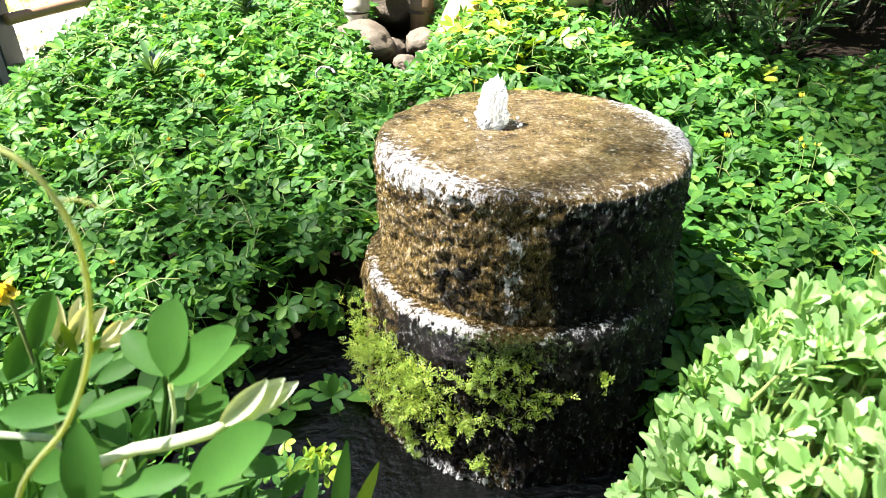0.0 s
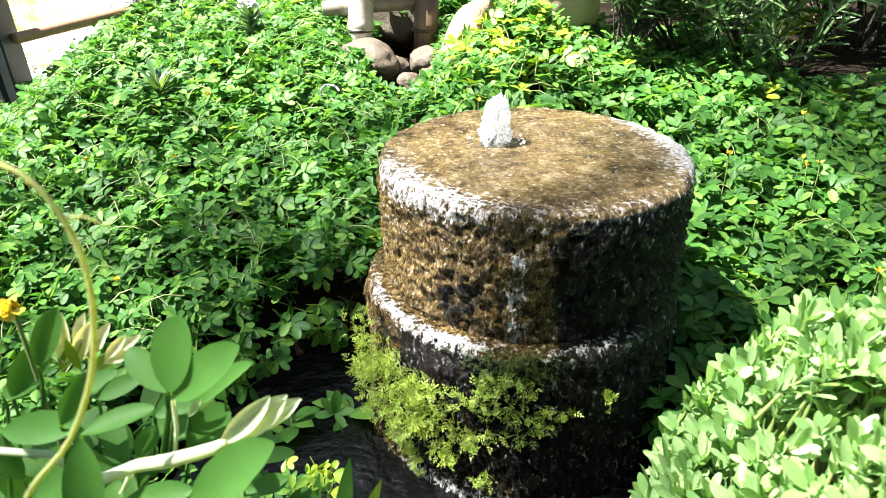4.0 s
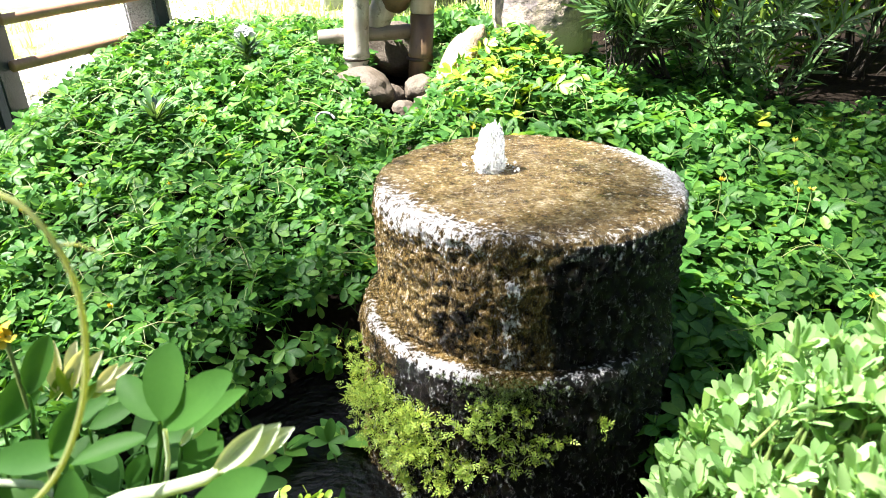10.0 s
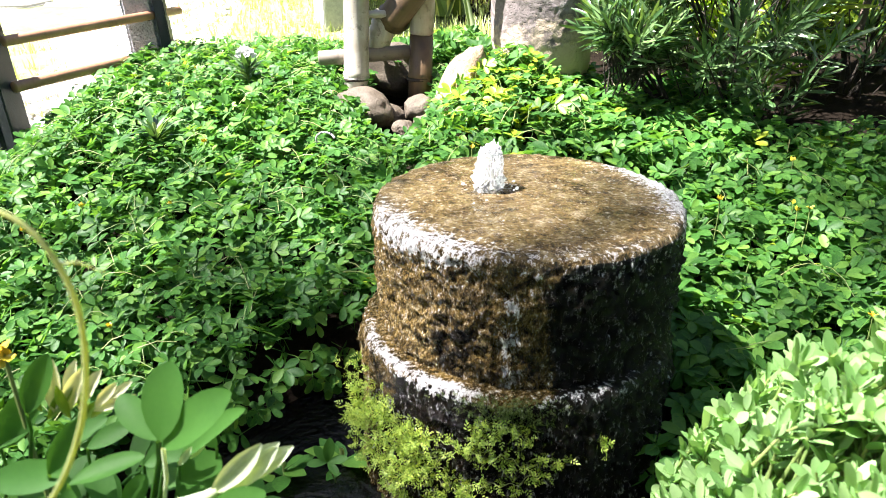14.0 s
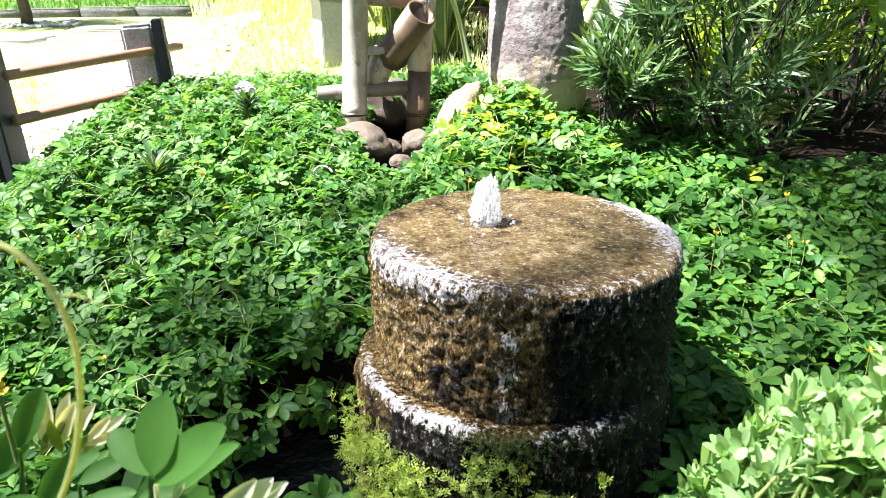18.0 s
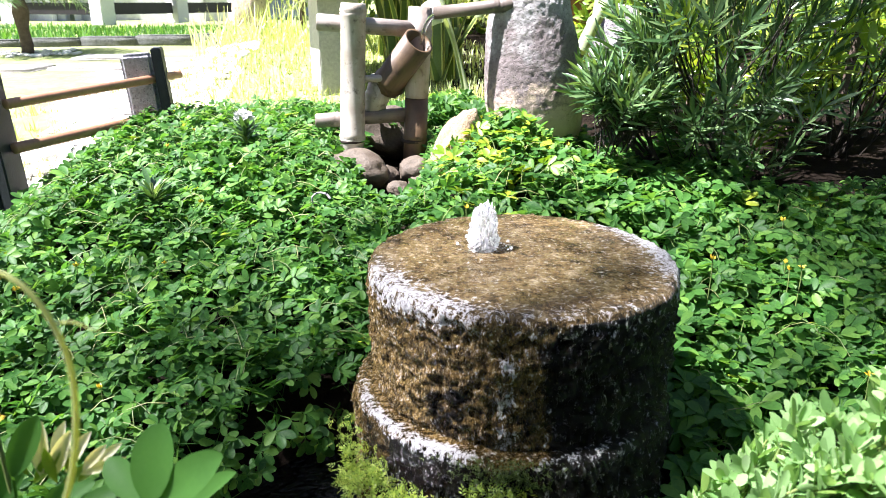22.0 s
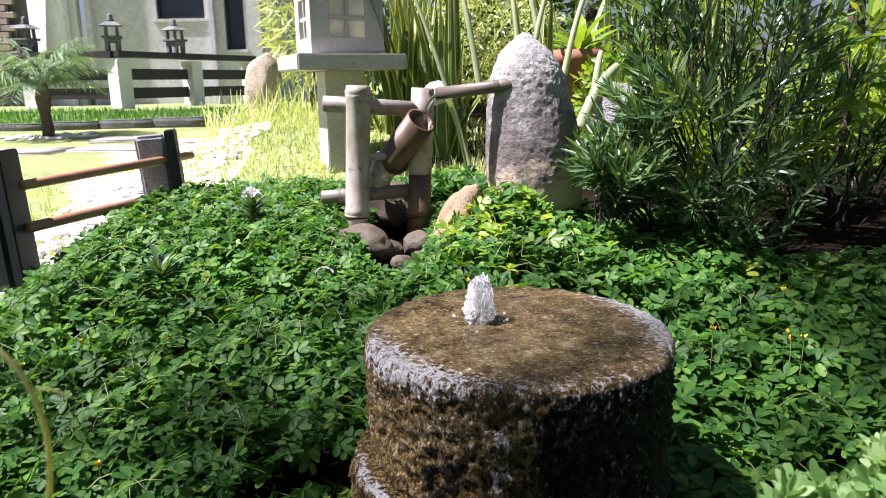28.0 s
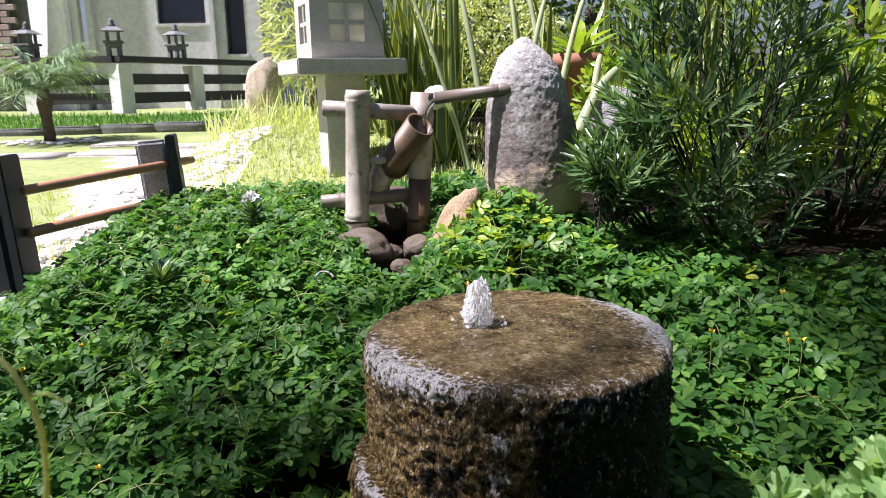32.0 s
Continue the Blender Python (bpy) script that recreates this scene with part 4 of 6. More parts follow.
# pebbles along the path by the fence
RP = np.random.default_rng(21)
pebble_mesh = []
for i in range(4):
    bm = rock("p", (0.05, 0.036, 0.02), None, i * 2.3, 0.3, 0.08, 2)
    me = bpy.data.meshes.new("pebble")
    bm.to_mesh(me)
    bm.free()
    me.materials.append(M["white_stone"])
    me.polygons.foreach_set("use_smooth", np.ones(len(me.polygons), bool))
    pebble_mesh.append(me)
for i in range(240):
    y = RP.uniform(1.9, 4.0)
    x = -1.3 + 0.3 * (y - 2.0) * 0.75 - abs(RP.normal()) * 0.2
    s = RP.uniform(0.25, 0.85)
    ob = put("pebble", pebble_mesh[i % 4], None, "", pose(x, y, float(outer(x, y)) + 0.008 * s, RP.uniform(-12, 12), RP.uniform(-12, 12), RP.uniform(0, 360)) @ Matrix.Diagonal((s, s, s, 1)))
    tagged(ob, "flat pale pebble on the path edge", "pebble", "pebbles on the path")


# ---- garden lantern ----
lan = empty("stone_lantern", pose(-0.425, 3.36, 0.388, 0, 0, 22), "cream cast-stone garden lantern with cross-barred windows", "lantern")
part("pillar", box(0.185, 0.185, 0.58, 0, 0, -0.13, 0.005), M["concrete"], lan)
part("plate", box(0.485, 0.485, 0.068, 0, 0, 0.45, 0.006), M["concrete"], lan)


def wall_with_window(w, h, thick, ow, oh, oz):
    """A panel in the xz plane with a square opening."""
    bm = bmesh.new()
    for (sx, sz, x, z) in ((w, oz, 0, 0), (w, h - oz - oh, 0, oz + oh), ((w - ow) / 2, oh, -(w + ow) / 4, oz), ((w - ow) / 2, oh, (w + ow) / 4, oz)):
        bmesh.ops.create_cube(bm, size=1.0, matrix=Matrix.Translation((x, 0, z + sz / 2)) @ Matrix.Diagonal((sx, thick, sz, 1)))
    bmesh.ops.remove_doubles(bm, verts=bm.verts[:], dist=0.0005)
    return bm


for k in range(4):
    turn = Matrix.Rotation(k * math.pi / 2, 4, "Z")
    wl = part("wall_panel", wall_with_window(0.325 if k % 2 == 0 else 0.265, 0.38, 0.03, 0.16, 0.165, 0.068), M["concrete"], lan, "", False, turn @ Matrix.Translation((0, -0.1475, 0.52)))
    if k in (0, 2):
        part("pane", box(0.158, 0.004, 0.163, 0, -0.004, 0.069, 0), M["frosted"], wl, "frosted white pane")
    part("muntin", box(0.16, 0.02, 0.018, 0, 0, 0.068 + 0.0735, 0.002), M["concrete"], wl)
    part("muntin", box(0.018, 0.0202, 0.165, 0, 0, 0.068, 0.002), M["concrete"], wl)

# ---- house and boundary fence beyond the lawn ----
FENCE_ZB, FENCE_ZT = 0.52, 1.19
C1, C2, C3, CL = (-3.88, 9.0), (-3.36, 10.1), (-2.84, 11.2), (-6.3, 9.6)


def fence_run(a, b, name):
    d = Vector((b[0] - a[0], b[1] - a[1], 0))
    yaw = math.degrees(math.atan2(d.y, d.x))
    return pose(a[0], a[1], FENCE_ZB, 0, 0, yaw), d.length


bfence = empty("boundary_fence", pose(C1[0], C1[1], FENCE_ZB), "white-posted boundary fence with dark brown rails", "fence")
FB = Matrix.Translation((-C1[0], -C1[1], -FENCE_ZB))
for x, y, yaw in ((*C1, 64), (*C2, 64), (*C3, 64), (-5.1, 9.3, -14), (*CL, -14)):
    part("post", box(0.2, 0.2, FENCE_ZT - FENCE_ZB - 0.08, 0, 0, -0.02, 0.008), M["paint_white"], bfence, "square white-painted post", False, FB @ pose(x, y, FENCE_ZB, 0, 0, yaw))
for a, b in ((C1, C2), (C2, C3), (CL, (-5.1, 9.3)), ((-5.1, 9.3), C1)):
    m, ln = fence_run(a, b, "run")
    part("top_rail", box(ln + (0.19 if a == C1 else 0), 0.26, 0.075, ln / 2, 0, FENCE_ZT - FENCE_ZB - 0.075, 0.006), M["paint_black"], bfence, "dark brown cap rail", False, FB @ m)
    for z in (0.1, 0.33):
        part("rail", box(ln - 0.22, 0.05, 0.135, ln / 2, 0, z, 0.004), M["paint_black"], bfence, "dark brown rail", False, FB @ m)


def mini_lantern(m):
    t = empty("small_lantern", m, "small grey cast-stone lantern on the boundary fence", "lantern", "small lanterns on the fence")
    for x, y in ((-0.06, -0.06), (0.06, -0.06), (-0.06, 0.06), (0.06, 0.06)):
        part("foot", box(0.055, 0.055, 0.1, x, y, 0, 0.008), M["lantern_grey"], t)
    part("waist", box(0.18, 0.18, 0.05, 0, 0, 0.1, 0.008), M["lantern_grey"], t)
    part("shelf", box(0.23, 0.23, 0.03, 0, 0, 0.15, 0.008), M["lantern_grey"], t)
    for x, y in ((-0.062, -0.062), (0.062, -0.062), (-0.062, 0.062), (0.062, 0.062)):
        part("corner_post", box(0.032, 0.032, 0.115, x, y, 0.18, 0.003), M["lantern_grey"], t)
    bm = bmesh.new()
    bmesh.ops.create_cone(bm, cap_ends=True, segments=4, radius1=0.185, radius2=0.075, depth=0.05, matrix=Matrix.Translation((0, 0, 0.32)) @ Matrix.Rotation(math.pi / 4, 4, "Z"))
    part("roof", bm, M["lantern_grey"], t)
    part("finial", revolve([(0.04, 0.345), (0.045, 0.365), (0.024, 0.385), (0.034, 0.41), (0.01, 0.445)], 12), M["lantern_grey"], t, "", True)
    return t


ml = mini_lantern(pose(-3.93, 9.02, FENCE_ZT, 0, 0, 20))
for x, y, r in ((-3.47, 9.87, 64), (-5.13, 9.31, -14)):
    copy_thing(ml, pose(x, y, FENCE_ZT, 0, 0, r))

house = empty("house", pose(-2.9, 12.4, 0.48), "grey rendered house with dark windows behind the boundary fence", "house")


def house_wall(name, x0, x1, y, z1, openings, mat):
    bm = bmesh.new()
    xs = sorted({x0, x1, *[v for o in openings for v in o[:2]]})
    zs = sorted({-0.3, z1, *[v for o in openings for v in o[2:]]})
    for i in range(len(xs) - 1):
        for j in range(len(zs) - 1):
            cx, cz = (xs[i] + xs[i + 1]) / 2, (zs[j] + zs[j + 1]) / 2
            if any(o[0] < cx < o[1] and o[2] < cz < o[3] for o in openings):
                continue
            bmesh.ops.create_cube(bm, size=1.0, matrix=Matrix.Translation((cx, y, cz)) @ Matrix.Diagonal((xs[i + 1] - xs[i], 0.2, zs[j + 1] - zs[j], 1)))
    bmesh.ops.remove_doubles(bm, verts=bm.verts[:], dist=0.001)
    return part(name, bm, mat, house)


wins = [(-1.7, -0.91, 1.36, 2.6), (-0.59, -0.27, 0.86, 2.3)]
house_wall("front_wall", -2.82, 0.0, 0, 3.6, wins, M["render_wall"])
for x0, x1, z0, z1 in wins:
    w = part("window", box(x1 - x0 + 0.1, 0.05, 0.05, (x0 + x1) / 2, -0.1, z0 - 0.05, 0.004), M["render_wall"], house)
    part("pane", box(x1 - x0 - 0.06, 0.012, z1 - z0 - 0.06, (x0 + x1) / 2, 0.02, z0 + 0.03, 0), M["glass_dark"], w, "dark reflecting glass")
    for xx in (x0 + 0.02, x1 - 0.02):
        part("frame_bar", box(0.04, 0.06, z1 - z0, xx, 0, z0, 0.003), M["paint_black"], w)
    for zz in (z0 + 0.001, z1 - 0.041):
        part("frame_bar", box(x1 - x0 - 0.08, 0.06, 0.04, (x0 + x1) / 2, 0, zz, 0.003), M["paint_black"], w)
for x, wd in ((-3.03, 0.14), (-2.78, 0.1), (-0.78, 0.09)):
    part("downpipe" if wd < 0.1 else "pilaster", box(wd, 0.14, 3.6, x, -0.12, -0.3, 0.01), M["paint_white"] if wd > 0.1 else M["render_wall"], house)
part("side_wall", box(0.2, 6.0, 3.9, 0.1, 3.1, -0.3, 0), M["render_wall"], house)
part("white_wall", box(1.65, 0.08, 4.2, 0, 0, -0.3, 0.01), M["white_wall"], house, "sunlit white wall", False, pose(-3.8, 0.12, 0, 0, 0, -30))
part("roof", box(9.4, 6.0, 0.25, -3.6, 3.1, 3.9, 0.02), M["paint_black"], house)
wing = empty("brick_wing", pose(-6.7, 11.9, 0.45), "purple-brown brick wing of the house", "house")
part("core", box(2.2, 0.18, 3.4, -1.0, 0.13, 0, 0), M["kerb"], wing)
bk = bpy.data.meshes.new("brick")
bm = box(0.235, 0.09, 0.085, 0, 0, 0, 0.006, 1)
bm.to_mesh(bk)
bm.free()
bk.materials.append(M["brick"])
for r in range(26):
    for c in range(9):
        put("brick", bk, wing, "", pose(-0.1 - 0.25 * c - (0.125 if r % 2 else 0), 0.0, 0.6 + 0.1 * r))

# kerb, raised lawn strip and stepping stones
def slab(w, d, h, seed, mat, m, label, group):
    bm = box(w, d, h, 0, 0, 0, 0.012, 2)
    bmesh.ops.subdivide_edges(bm, edges=bm.edges[:], cuts=2, use_grid_fill=True)
    for v in bm.verts:
        v.co.x += 0.05 * w * noise.noise(v.co * 5 + Vector((seed, 0, 0)))
        v.co.y += 0.08 * d * noise.noise(v.co * 5 + Vector((0, seed, 0)))
    return tagged(part("stepping_stone" if mat == "flag" else "kerb_stone", bm, M[mat], None, "", True, m), label, "stone", group)


for i in range(11):
    x = -6.9 + i * 0.5
    slab(0.495, 0.14, 0.115, i * 1.7, "kerb", pose(x, 6.7 + 0.03 * math.sin(i) + (0.06 * max(0, i - 6)) ** 1.2, 0.335 + 0.012 * max(0, i - 6), 0, 0, 5 + 3 * math.sin(i * 2.1)), "dark weathered kerb stone edging the lawn", "kerb stones")
for i, (x, y, w, d, r) in enumerate(((-2.9, 4.9, 0.7, 0.4, 5), (-2.2, 5.05, 0.6, 0.42, -8), (-1.75, 5.4, 0.5, 0.36, 14), (-3.6, 4.7, 0.65, 0.42, -4), (-2.4, 5.75, 0.6, 0.4, 10), (-4.3, 4.95, 0.6, 0.4, 4), (-1.5, 5.95, 0.5, 0.35, -10))):
    slab(w, d, 0.045, i * 2.9, "flag", pose(x, y, float(outer(x, y)) - 0.03, 0, 0, r), "pale flat stepping stone set in the lawn", "stepping stones")
for i in range(90):
    a, q = RP.uniform(0, 6.28), RP.uniform(0.1, 0.45)
    x, y, s = -3.23 + q * math.cos(a), 6.0 + q * math.sin(a) * 0.8, RP.uniform(0.35, 0.8)
    ob = put("pebble", pebble_mesh[i % 4], None, "", pose(x, y, float(outer(x, y)) + 0.01, 0, 0, RP.uniform(0, 360)) @ Matrix.Diagonal((s, s, s, 1)))
    tagged(ob, "white pebble ringing the small palm", "pebble", "pebbles round the palm")


# ---- plants ----
def blades(n, rng, cx, cy, rx, ry, lo, hi, width, base, lean=0.5, bend=0.6, margin=False):
    """Long arching blades that stand on base(x, y)."""
    a, q = rng.uniform(0, 2 * np.pi, n), np.sqrt(rng.random(n))
    x, y = cx + rx * q * np.cos(a), cy + ry * q * np.sin(a)
    z = base(x, y)
    out = []
    az = rng.uniform(0, 2 * np.pi, n)
    ln = rng.uniform(lo, hi, n)
    le = np.abs(rng.normal(0, lean, n))
    for i in range(n):
        s = np.linspace(0, 1, 5)
        h = np.array([math.cos(az[i]), math.sin(az[i]), 0])
        side = np.array([-h[1], h[0], 0])
        ang = le[i] + bend * s**1.5 * le[i] * 1.6
        step = np.stack([np.sin(ang), np.cos(ang)], 1) * ln[i] / 4
        acc = np.concatenate([[[0, 0]], np.cumsum(step[:-1], 0)])
        mid = np.array([x[i], y[i], z[i] - 0.01]) + acc[:, :1] * h + acc[:, 1:] * np.array([0, 0, 1.0])
        w = width * (1 - 0.25 * s) * np.sqrt(np.clip(1.02 - s, 0, 1)) / 2
        l, r = mid - side * w[:, None], mid + side * w[:, None]
        c = mid - 0.35 * w[:, None] * np.array([h[0] * 0.5, h[1] * 0.5, 0.6])
        if margin:
            v = np.stack([l, l * 0.72 + c * 0.28, c, r * 0.72 + c * 0.28, r], 1).reshape(-1, 3)
            t = [q for k in range(4) for j in range(4) for q in ((5 * k + j, 5 * k + j + 1, 5 * k + j + 6), (5 * k + j, 5 * k + j + 6, 5 * k + j + 5))]
            out.append((v, np.array(t)))
            continue
        v = np.stack([l, c, r], 1).reshape(-1, 3)
        t = []
        for k in range(4):
            b = 3 * k
            t += [(b, b + 1, b + 4), (b, b + 4, b + 3), (b + 1, b + 2, b + 5), (b + 1, b + 5, b + 4)]
        out.append((v, np.array(t)))
    return merge(out)


def stuff(name, vt, mat, label, category, kind="stuff", group=""):
    return tagged(put(name, tri_mesh(name, vt[0], vt[1], mat)), label, category, group, kind)


# bright grass round the lantern and lawn edge
rg = np.random.default_rng(31)
pieces = [blades(12000, rg, -0.45, 3.5, 0.85, 0.9, 0.02, 0.06, 0.008, outer, 0.7), blades(2200, rg, -0.7, 4.7, 0.7, 0.9, 0.03, 0.09, 0.008, outer, 0.7),
          blades(260, rg, -1.0, 4.3, 0.35, 0.35, 0.12, 0.26, 0.012, outer, 0.7), blades(700, rg, 0.15, 2.95, 0.45, 0.25, 0.05, 0.12, 0.006, outer, 0.5)]
pieces += [blades(160, rg, x, y, 0.16, 0.1, 0.03, 0.07, 0.006, outer, 0.8) for x, y in ((-1.45, 2.75), (-1.75, 3.1), (-1.3, 2.35), (-2.1, 3.4), (-1.6, 3.7))]
stuff("grass", merge(pieces), M["grass"], "sunlit yellow-green grass tufts round the lantern", "grass")
stuff("grass", blades(7000, rg, -4.2, 7.9, 3.3, 1.15, 0.05, 0.09, 0.014, lambda x, y: outer(x, y) + 0.03, 0.7), M["peanut"], "green lawn strip behind the kerb", "grass")

# far stones
for (x, y, z, sx, sy, sz, ry, sd), mat, lab in (((-1.07, 4.55, 0.75, 0.11, 0.11, 0.21, 5, 11.0), "tan_stone", "upright pale tan stone in the grass"), ((0.7, 2.75, 0.66, 0.13, 0.1, 0.12, -12, 13.0), "tall_stone", "pale grey stone among leaning stems"), ((0.02, 2.75, 0.74, 0.05, 0.05, 0.045, 0, 15.0), "white_stone", "small white stone among the stems")):
    tagged(part("garden_stone", rock("g", (sx, sy, sz), None, sd, 0.2, 0.06, 4), M[mat], None, "", True, pose(x, y, z, 0, ry, 20)), lab, "stone")


def palm():
    t = empty("palm", pose(-3.23, 6.0, 0.39), "small feather palm with a shaggy trunk in the lawn", "palm")
    rng = np.random.default_rng(41)
    bm = revolve([(0.046, -0.05), (0.048, 0.05), (0.042, 0.18), (0.054, 0.3), (0.042, 0.4), (0.02, 0.44)], 20, 0.35, 2)
    part("trunk", rough_up(bm, 0.02, 30), M["bark"], t, "shaggy brown trunk", True)
    for i in range(22):
        az, el = i * 2.4, rng.uniform(0.3, 1.35)
        ln = rng.uniform(0.48, 0.68)
        s = np.linspace(0, 1, 9)
        ang = el - 1.5 * s**1.4
        acc = np.concatenate([[[0, 0]], np.cumsum(np.stack([np.cos(ang), np.sin(ang)], 1) * ln / 8, 0)[:-1]])
        h = np.array([math.cos(az), math.sin(az), 0])
        mid = acc[:, :1] * h + acc[:, 1:] * np.array([0, 0, 1.0]) + np.array([0, 0, 0.38])
        pieces = [sweep(mid, 0.006 * (1.1 - s), 4)]
        k = 44
        q = np.repeat(np.linspace(0.16, 0.99, k), 2)
        pos = np.stack([np.interp(q, s, mid[:, c]) for c in range(3)], 1)
        sg = np.tile([1, -1], k)[:, None]
        side = np.array([-h[1], h[0], 0])
        d = sg * side * 0.8 + h * 0.55 + np.array([0, 0, -0.25]) + rng.normal(0, 0.12, (2 * k, 3))
        pieces.append(scatter(leaflet(0.06, 0.01, 0.15, 2), pos, d, np.tile([[0, 0, 1.0]], (2 * k, 1)) + rng.normal(0, 0.2, (2 * k, 3)), 0.17 * np.sin(np.pi * (0.12 + 0.8 * q)) + 0.03))
        v, tr = merge(pieces)
        put("frond", tri_mesh("frond", v, tr, M["palm"]), t)


palm()


def shoots(rng, tips, dirs, count, length, width, spread, mat_template, rod_r=0.003, back=0.16):
    """Leafy twig ends: leaves in a spiral along the last stretch of each twig."""
    pieces, rods = [], []
    for tip, d in zip(tips, dirs):
        d = d / np.linalg.norm(d)
        s = np.sort(rng.random(count))
        pos = tip - d * back * (1 - s)[:, None]
        u = np.cross(d, [0.3, 0.2, 1.0])
        u /= np.linalg.norm(u) + 1e-9
        w = np.cross(d, u)
        a = np.arange(count) * 2.4 + rng.uniform(0, 6)
        rad = np.cos(a)[:, None] * u + np.sin(a)[:, None] * w
        op = (spread * (1.15 - 0.6 * s))[:, None]
        ld = d + rad * op + rng.normal(0, 0.12, (count, 3))
        pieces.append(scatter(mat_template, pos, ld, d - rad * 0.7, length * rng.uniform(0.65, 1.1, count) * (0.75 + 0.3 * np.sin(np.pi * s))))
        rods.append(sweep(np.stack([tip - d * back * 1.5 - np.array([0, 0, 0.03]), tip - d * back * 0.7, tip]), [rod_r, rod_r * 0.8, rod_r * 0.5], 4))
    return merge(pieces), merge(rods)


def shrub(name, label, base, tips, dirs, count, length, template, mat, bark, rng, spread=1.0, back=0.16, wood=0.012, forks=7, young=0.0):
    t = empty(name, pose(*base), label, "shrub")
    b = np.array(base)
    lv, rods = shoots(rng, tips - b, dirs, count, length, 0, spread, template, wood * 0.3, back)
    for i in range(forks):
        tgt = tips[int(rng.integers(len(tips)))] - b
        s = np.linspace(0, 1, 6)[:, None]
        v, tr = sweep(tgt * s * 0.92 + np.sin(s * 3.1) * rng.normal(0, 0.03, 3), wood * (1 - 0.75 * s[:, 0]), 6)
        put("branch", tri_mesh("branch", v, tr, bark), t)
    tagged(put("twig_mass", tri_mesh("twig_mass", rods[0], rods[1], bark), t), kind="stuff")
    n = len(lv[1])
    per = len(template[1]) * count
    fresh = np.repeat(rng.random(n // per) < young, per)
    tagged(put("foliage", tri_mesh("foliage", lv[0], lv[1], [mat, M["young"]], fresh.astype(int)), t), kind="stuff")
    return t


NARROW = leaflet(0.12, 0.012, 0.03, outline=[(0, 0.2), (0.3, 0.95), (0.75, 1.0), (1.0, 0.12)])
rs = np.random.default_rng(51)


def shell_points(n, rng, c, r, low=-0.2):
    d = unit(n * 3, rng)
    d = d[(d[:, 2] > low)][:n]
    rad = rng.uniform(0.55, 1.0, len(d)) ** 0.6 * (1 + 0.15 * np.sin(d[:, 0] * 7) * np.sin(d[:, 1] * 6 + d[:, 2] * 5))
    return np.array(c) + d * np.array(r) * rad[:, None], d + np.array([0, 0, 0.55]) + rng.normal(0, 0.25, (len(d), 3))


def plumes(n, c, r, low, lift):
    """Tips of leafy plumes that rise and spread from the middle of a shrub."""
    tp, dr = shell_points(n, rs, c, r, low)
    return tp, dr + np.array([0, 0, lift])


tp, dr = plumes(125, (0.84, 2.04, 0.78), (0.36, 0.34, 0.56), -0.85, 0.7)
shrub("podocarpus_shrub", "dark green narrow-leaved shrub arching over the ground cover", (0.9, 2.05, 0.25), tp, dr, 23, 0.09, NARROW, M["podocarp"], M["dark_bark"], rs, 1.05, 0.18, 0.006, 8, 0.04)
tp, dr = plumes(50, (1.32, 2.35, 0.62), (0.34, 0.3, 0.34), -0.5, 0.7)
shrub("podocarpus_shrub", "dark green narrow-leaved shrub with bright young shoots", (1.35, 2.35, 0.25), tp, dr, 26, 0.085, NARROW, M["podocarp"], M["dark_bark"], rs, 1.0, 0.17, 0.008, 8, 0.25)
tp, dr = plumes(50, (0.53, 1.97, 0.55), (0.16, 0.16, 0.13), -0.3, 0.2)
shrub("podocarpus_shrub", "low dark narrow-leaved shoots beside the standing stone", (0.7, 2.05, 0.3), tp, dr, 20, 0.075, NARROW, M["podocarp"], M["dark_bark"], rs, 1.0, 0.14, 0.007, 6, 0.0)

for i, (x, y, r) in enumerate(((0.75, 2.75, 0.2), (1.05, 2.7, 0.24), (1.4, 2.75, 0.26), (1.8, 2.7, 0.26))):
    tp, dr = shell_points(24, rs, (x, y, 0.45), (r, r * 0.8, 0.16), -0.4)
    shrub("low_shrub", "low dark narrow-leaved shrub in the shaded back border", (x, y, 0.3), tp, dr, 18, 0.08, NARROW, M["podocarp"], M["bark"], rs, 0.8, 0.13, 0.006, 5, 0.15)

# tall sword-leaved clumps behind the lantern and the stone
for (cx, cy, rx, ry, n, lo, hi), lab in (((-0.2, 3.85, 0.34, 0.3, 34, 0.7, 1.25), "tall sword-leaved clump with yellowish margins behind the lantern"), ((-0.03, 3.45, 0.2, 0.14, 34, 0.6, 1.0), "dense sword-leaved clump with yellow margins beside the lantern"), ((0.44, 3.15, 0.1, 0.1, 5, 0.6, 1.0), "sword-leaved clump behind the standing stone"), ((1.15, 3.9, 0.5, 0.3, 44, 0.6, 1.1), "sword-leaved clump in the back border")):
    clump = empty("sword_plant", pose(cx, cy, 0.45), lab, "plant", "sword plants")
    vt = blades(n, rg, 0, 0, rx, ry, lo, hi, 0.062, lambda x, y: np.zeros_like(np.asarray(x, float)), 0.3, 0.5, True)
    for k in range(n):
        put("sword_leaf", tri_mesh("sword_leaf", vt[0][25 * k:25 * k + 25], vt[1][32 * k:32 * k + 32] - 25 * k, [M["sword"], M["margin"]], np.tile([1, 1, 0, 0, 0, 0, 1, 1], 4)), clump)


def leaning_stem(a, b, r):
    s = np.linspace(0, 1, 8)[:, None]
    pts = np.array(a) * (1 - s) + np.array(b) * s + np.array([0, 0, 0.03]) * np.sin(s * 3.14)
    return tagged(stuff("leaning_stem", sweep(pts, r * (1 - 0.35 * s[:, 0]), 8), M["pale_stem"], "thick pale green leaning plant stem", "plant", ""), group="leaning stems")


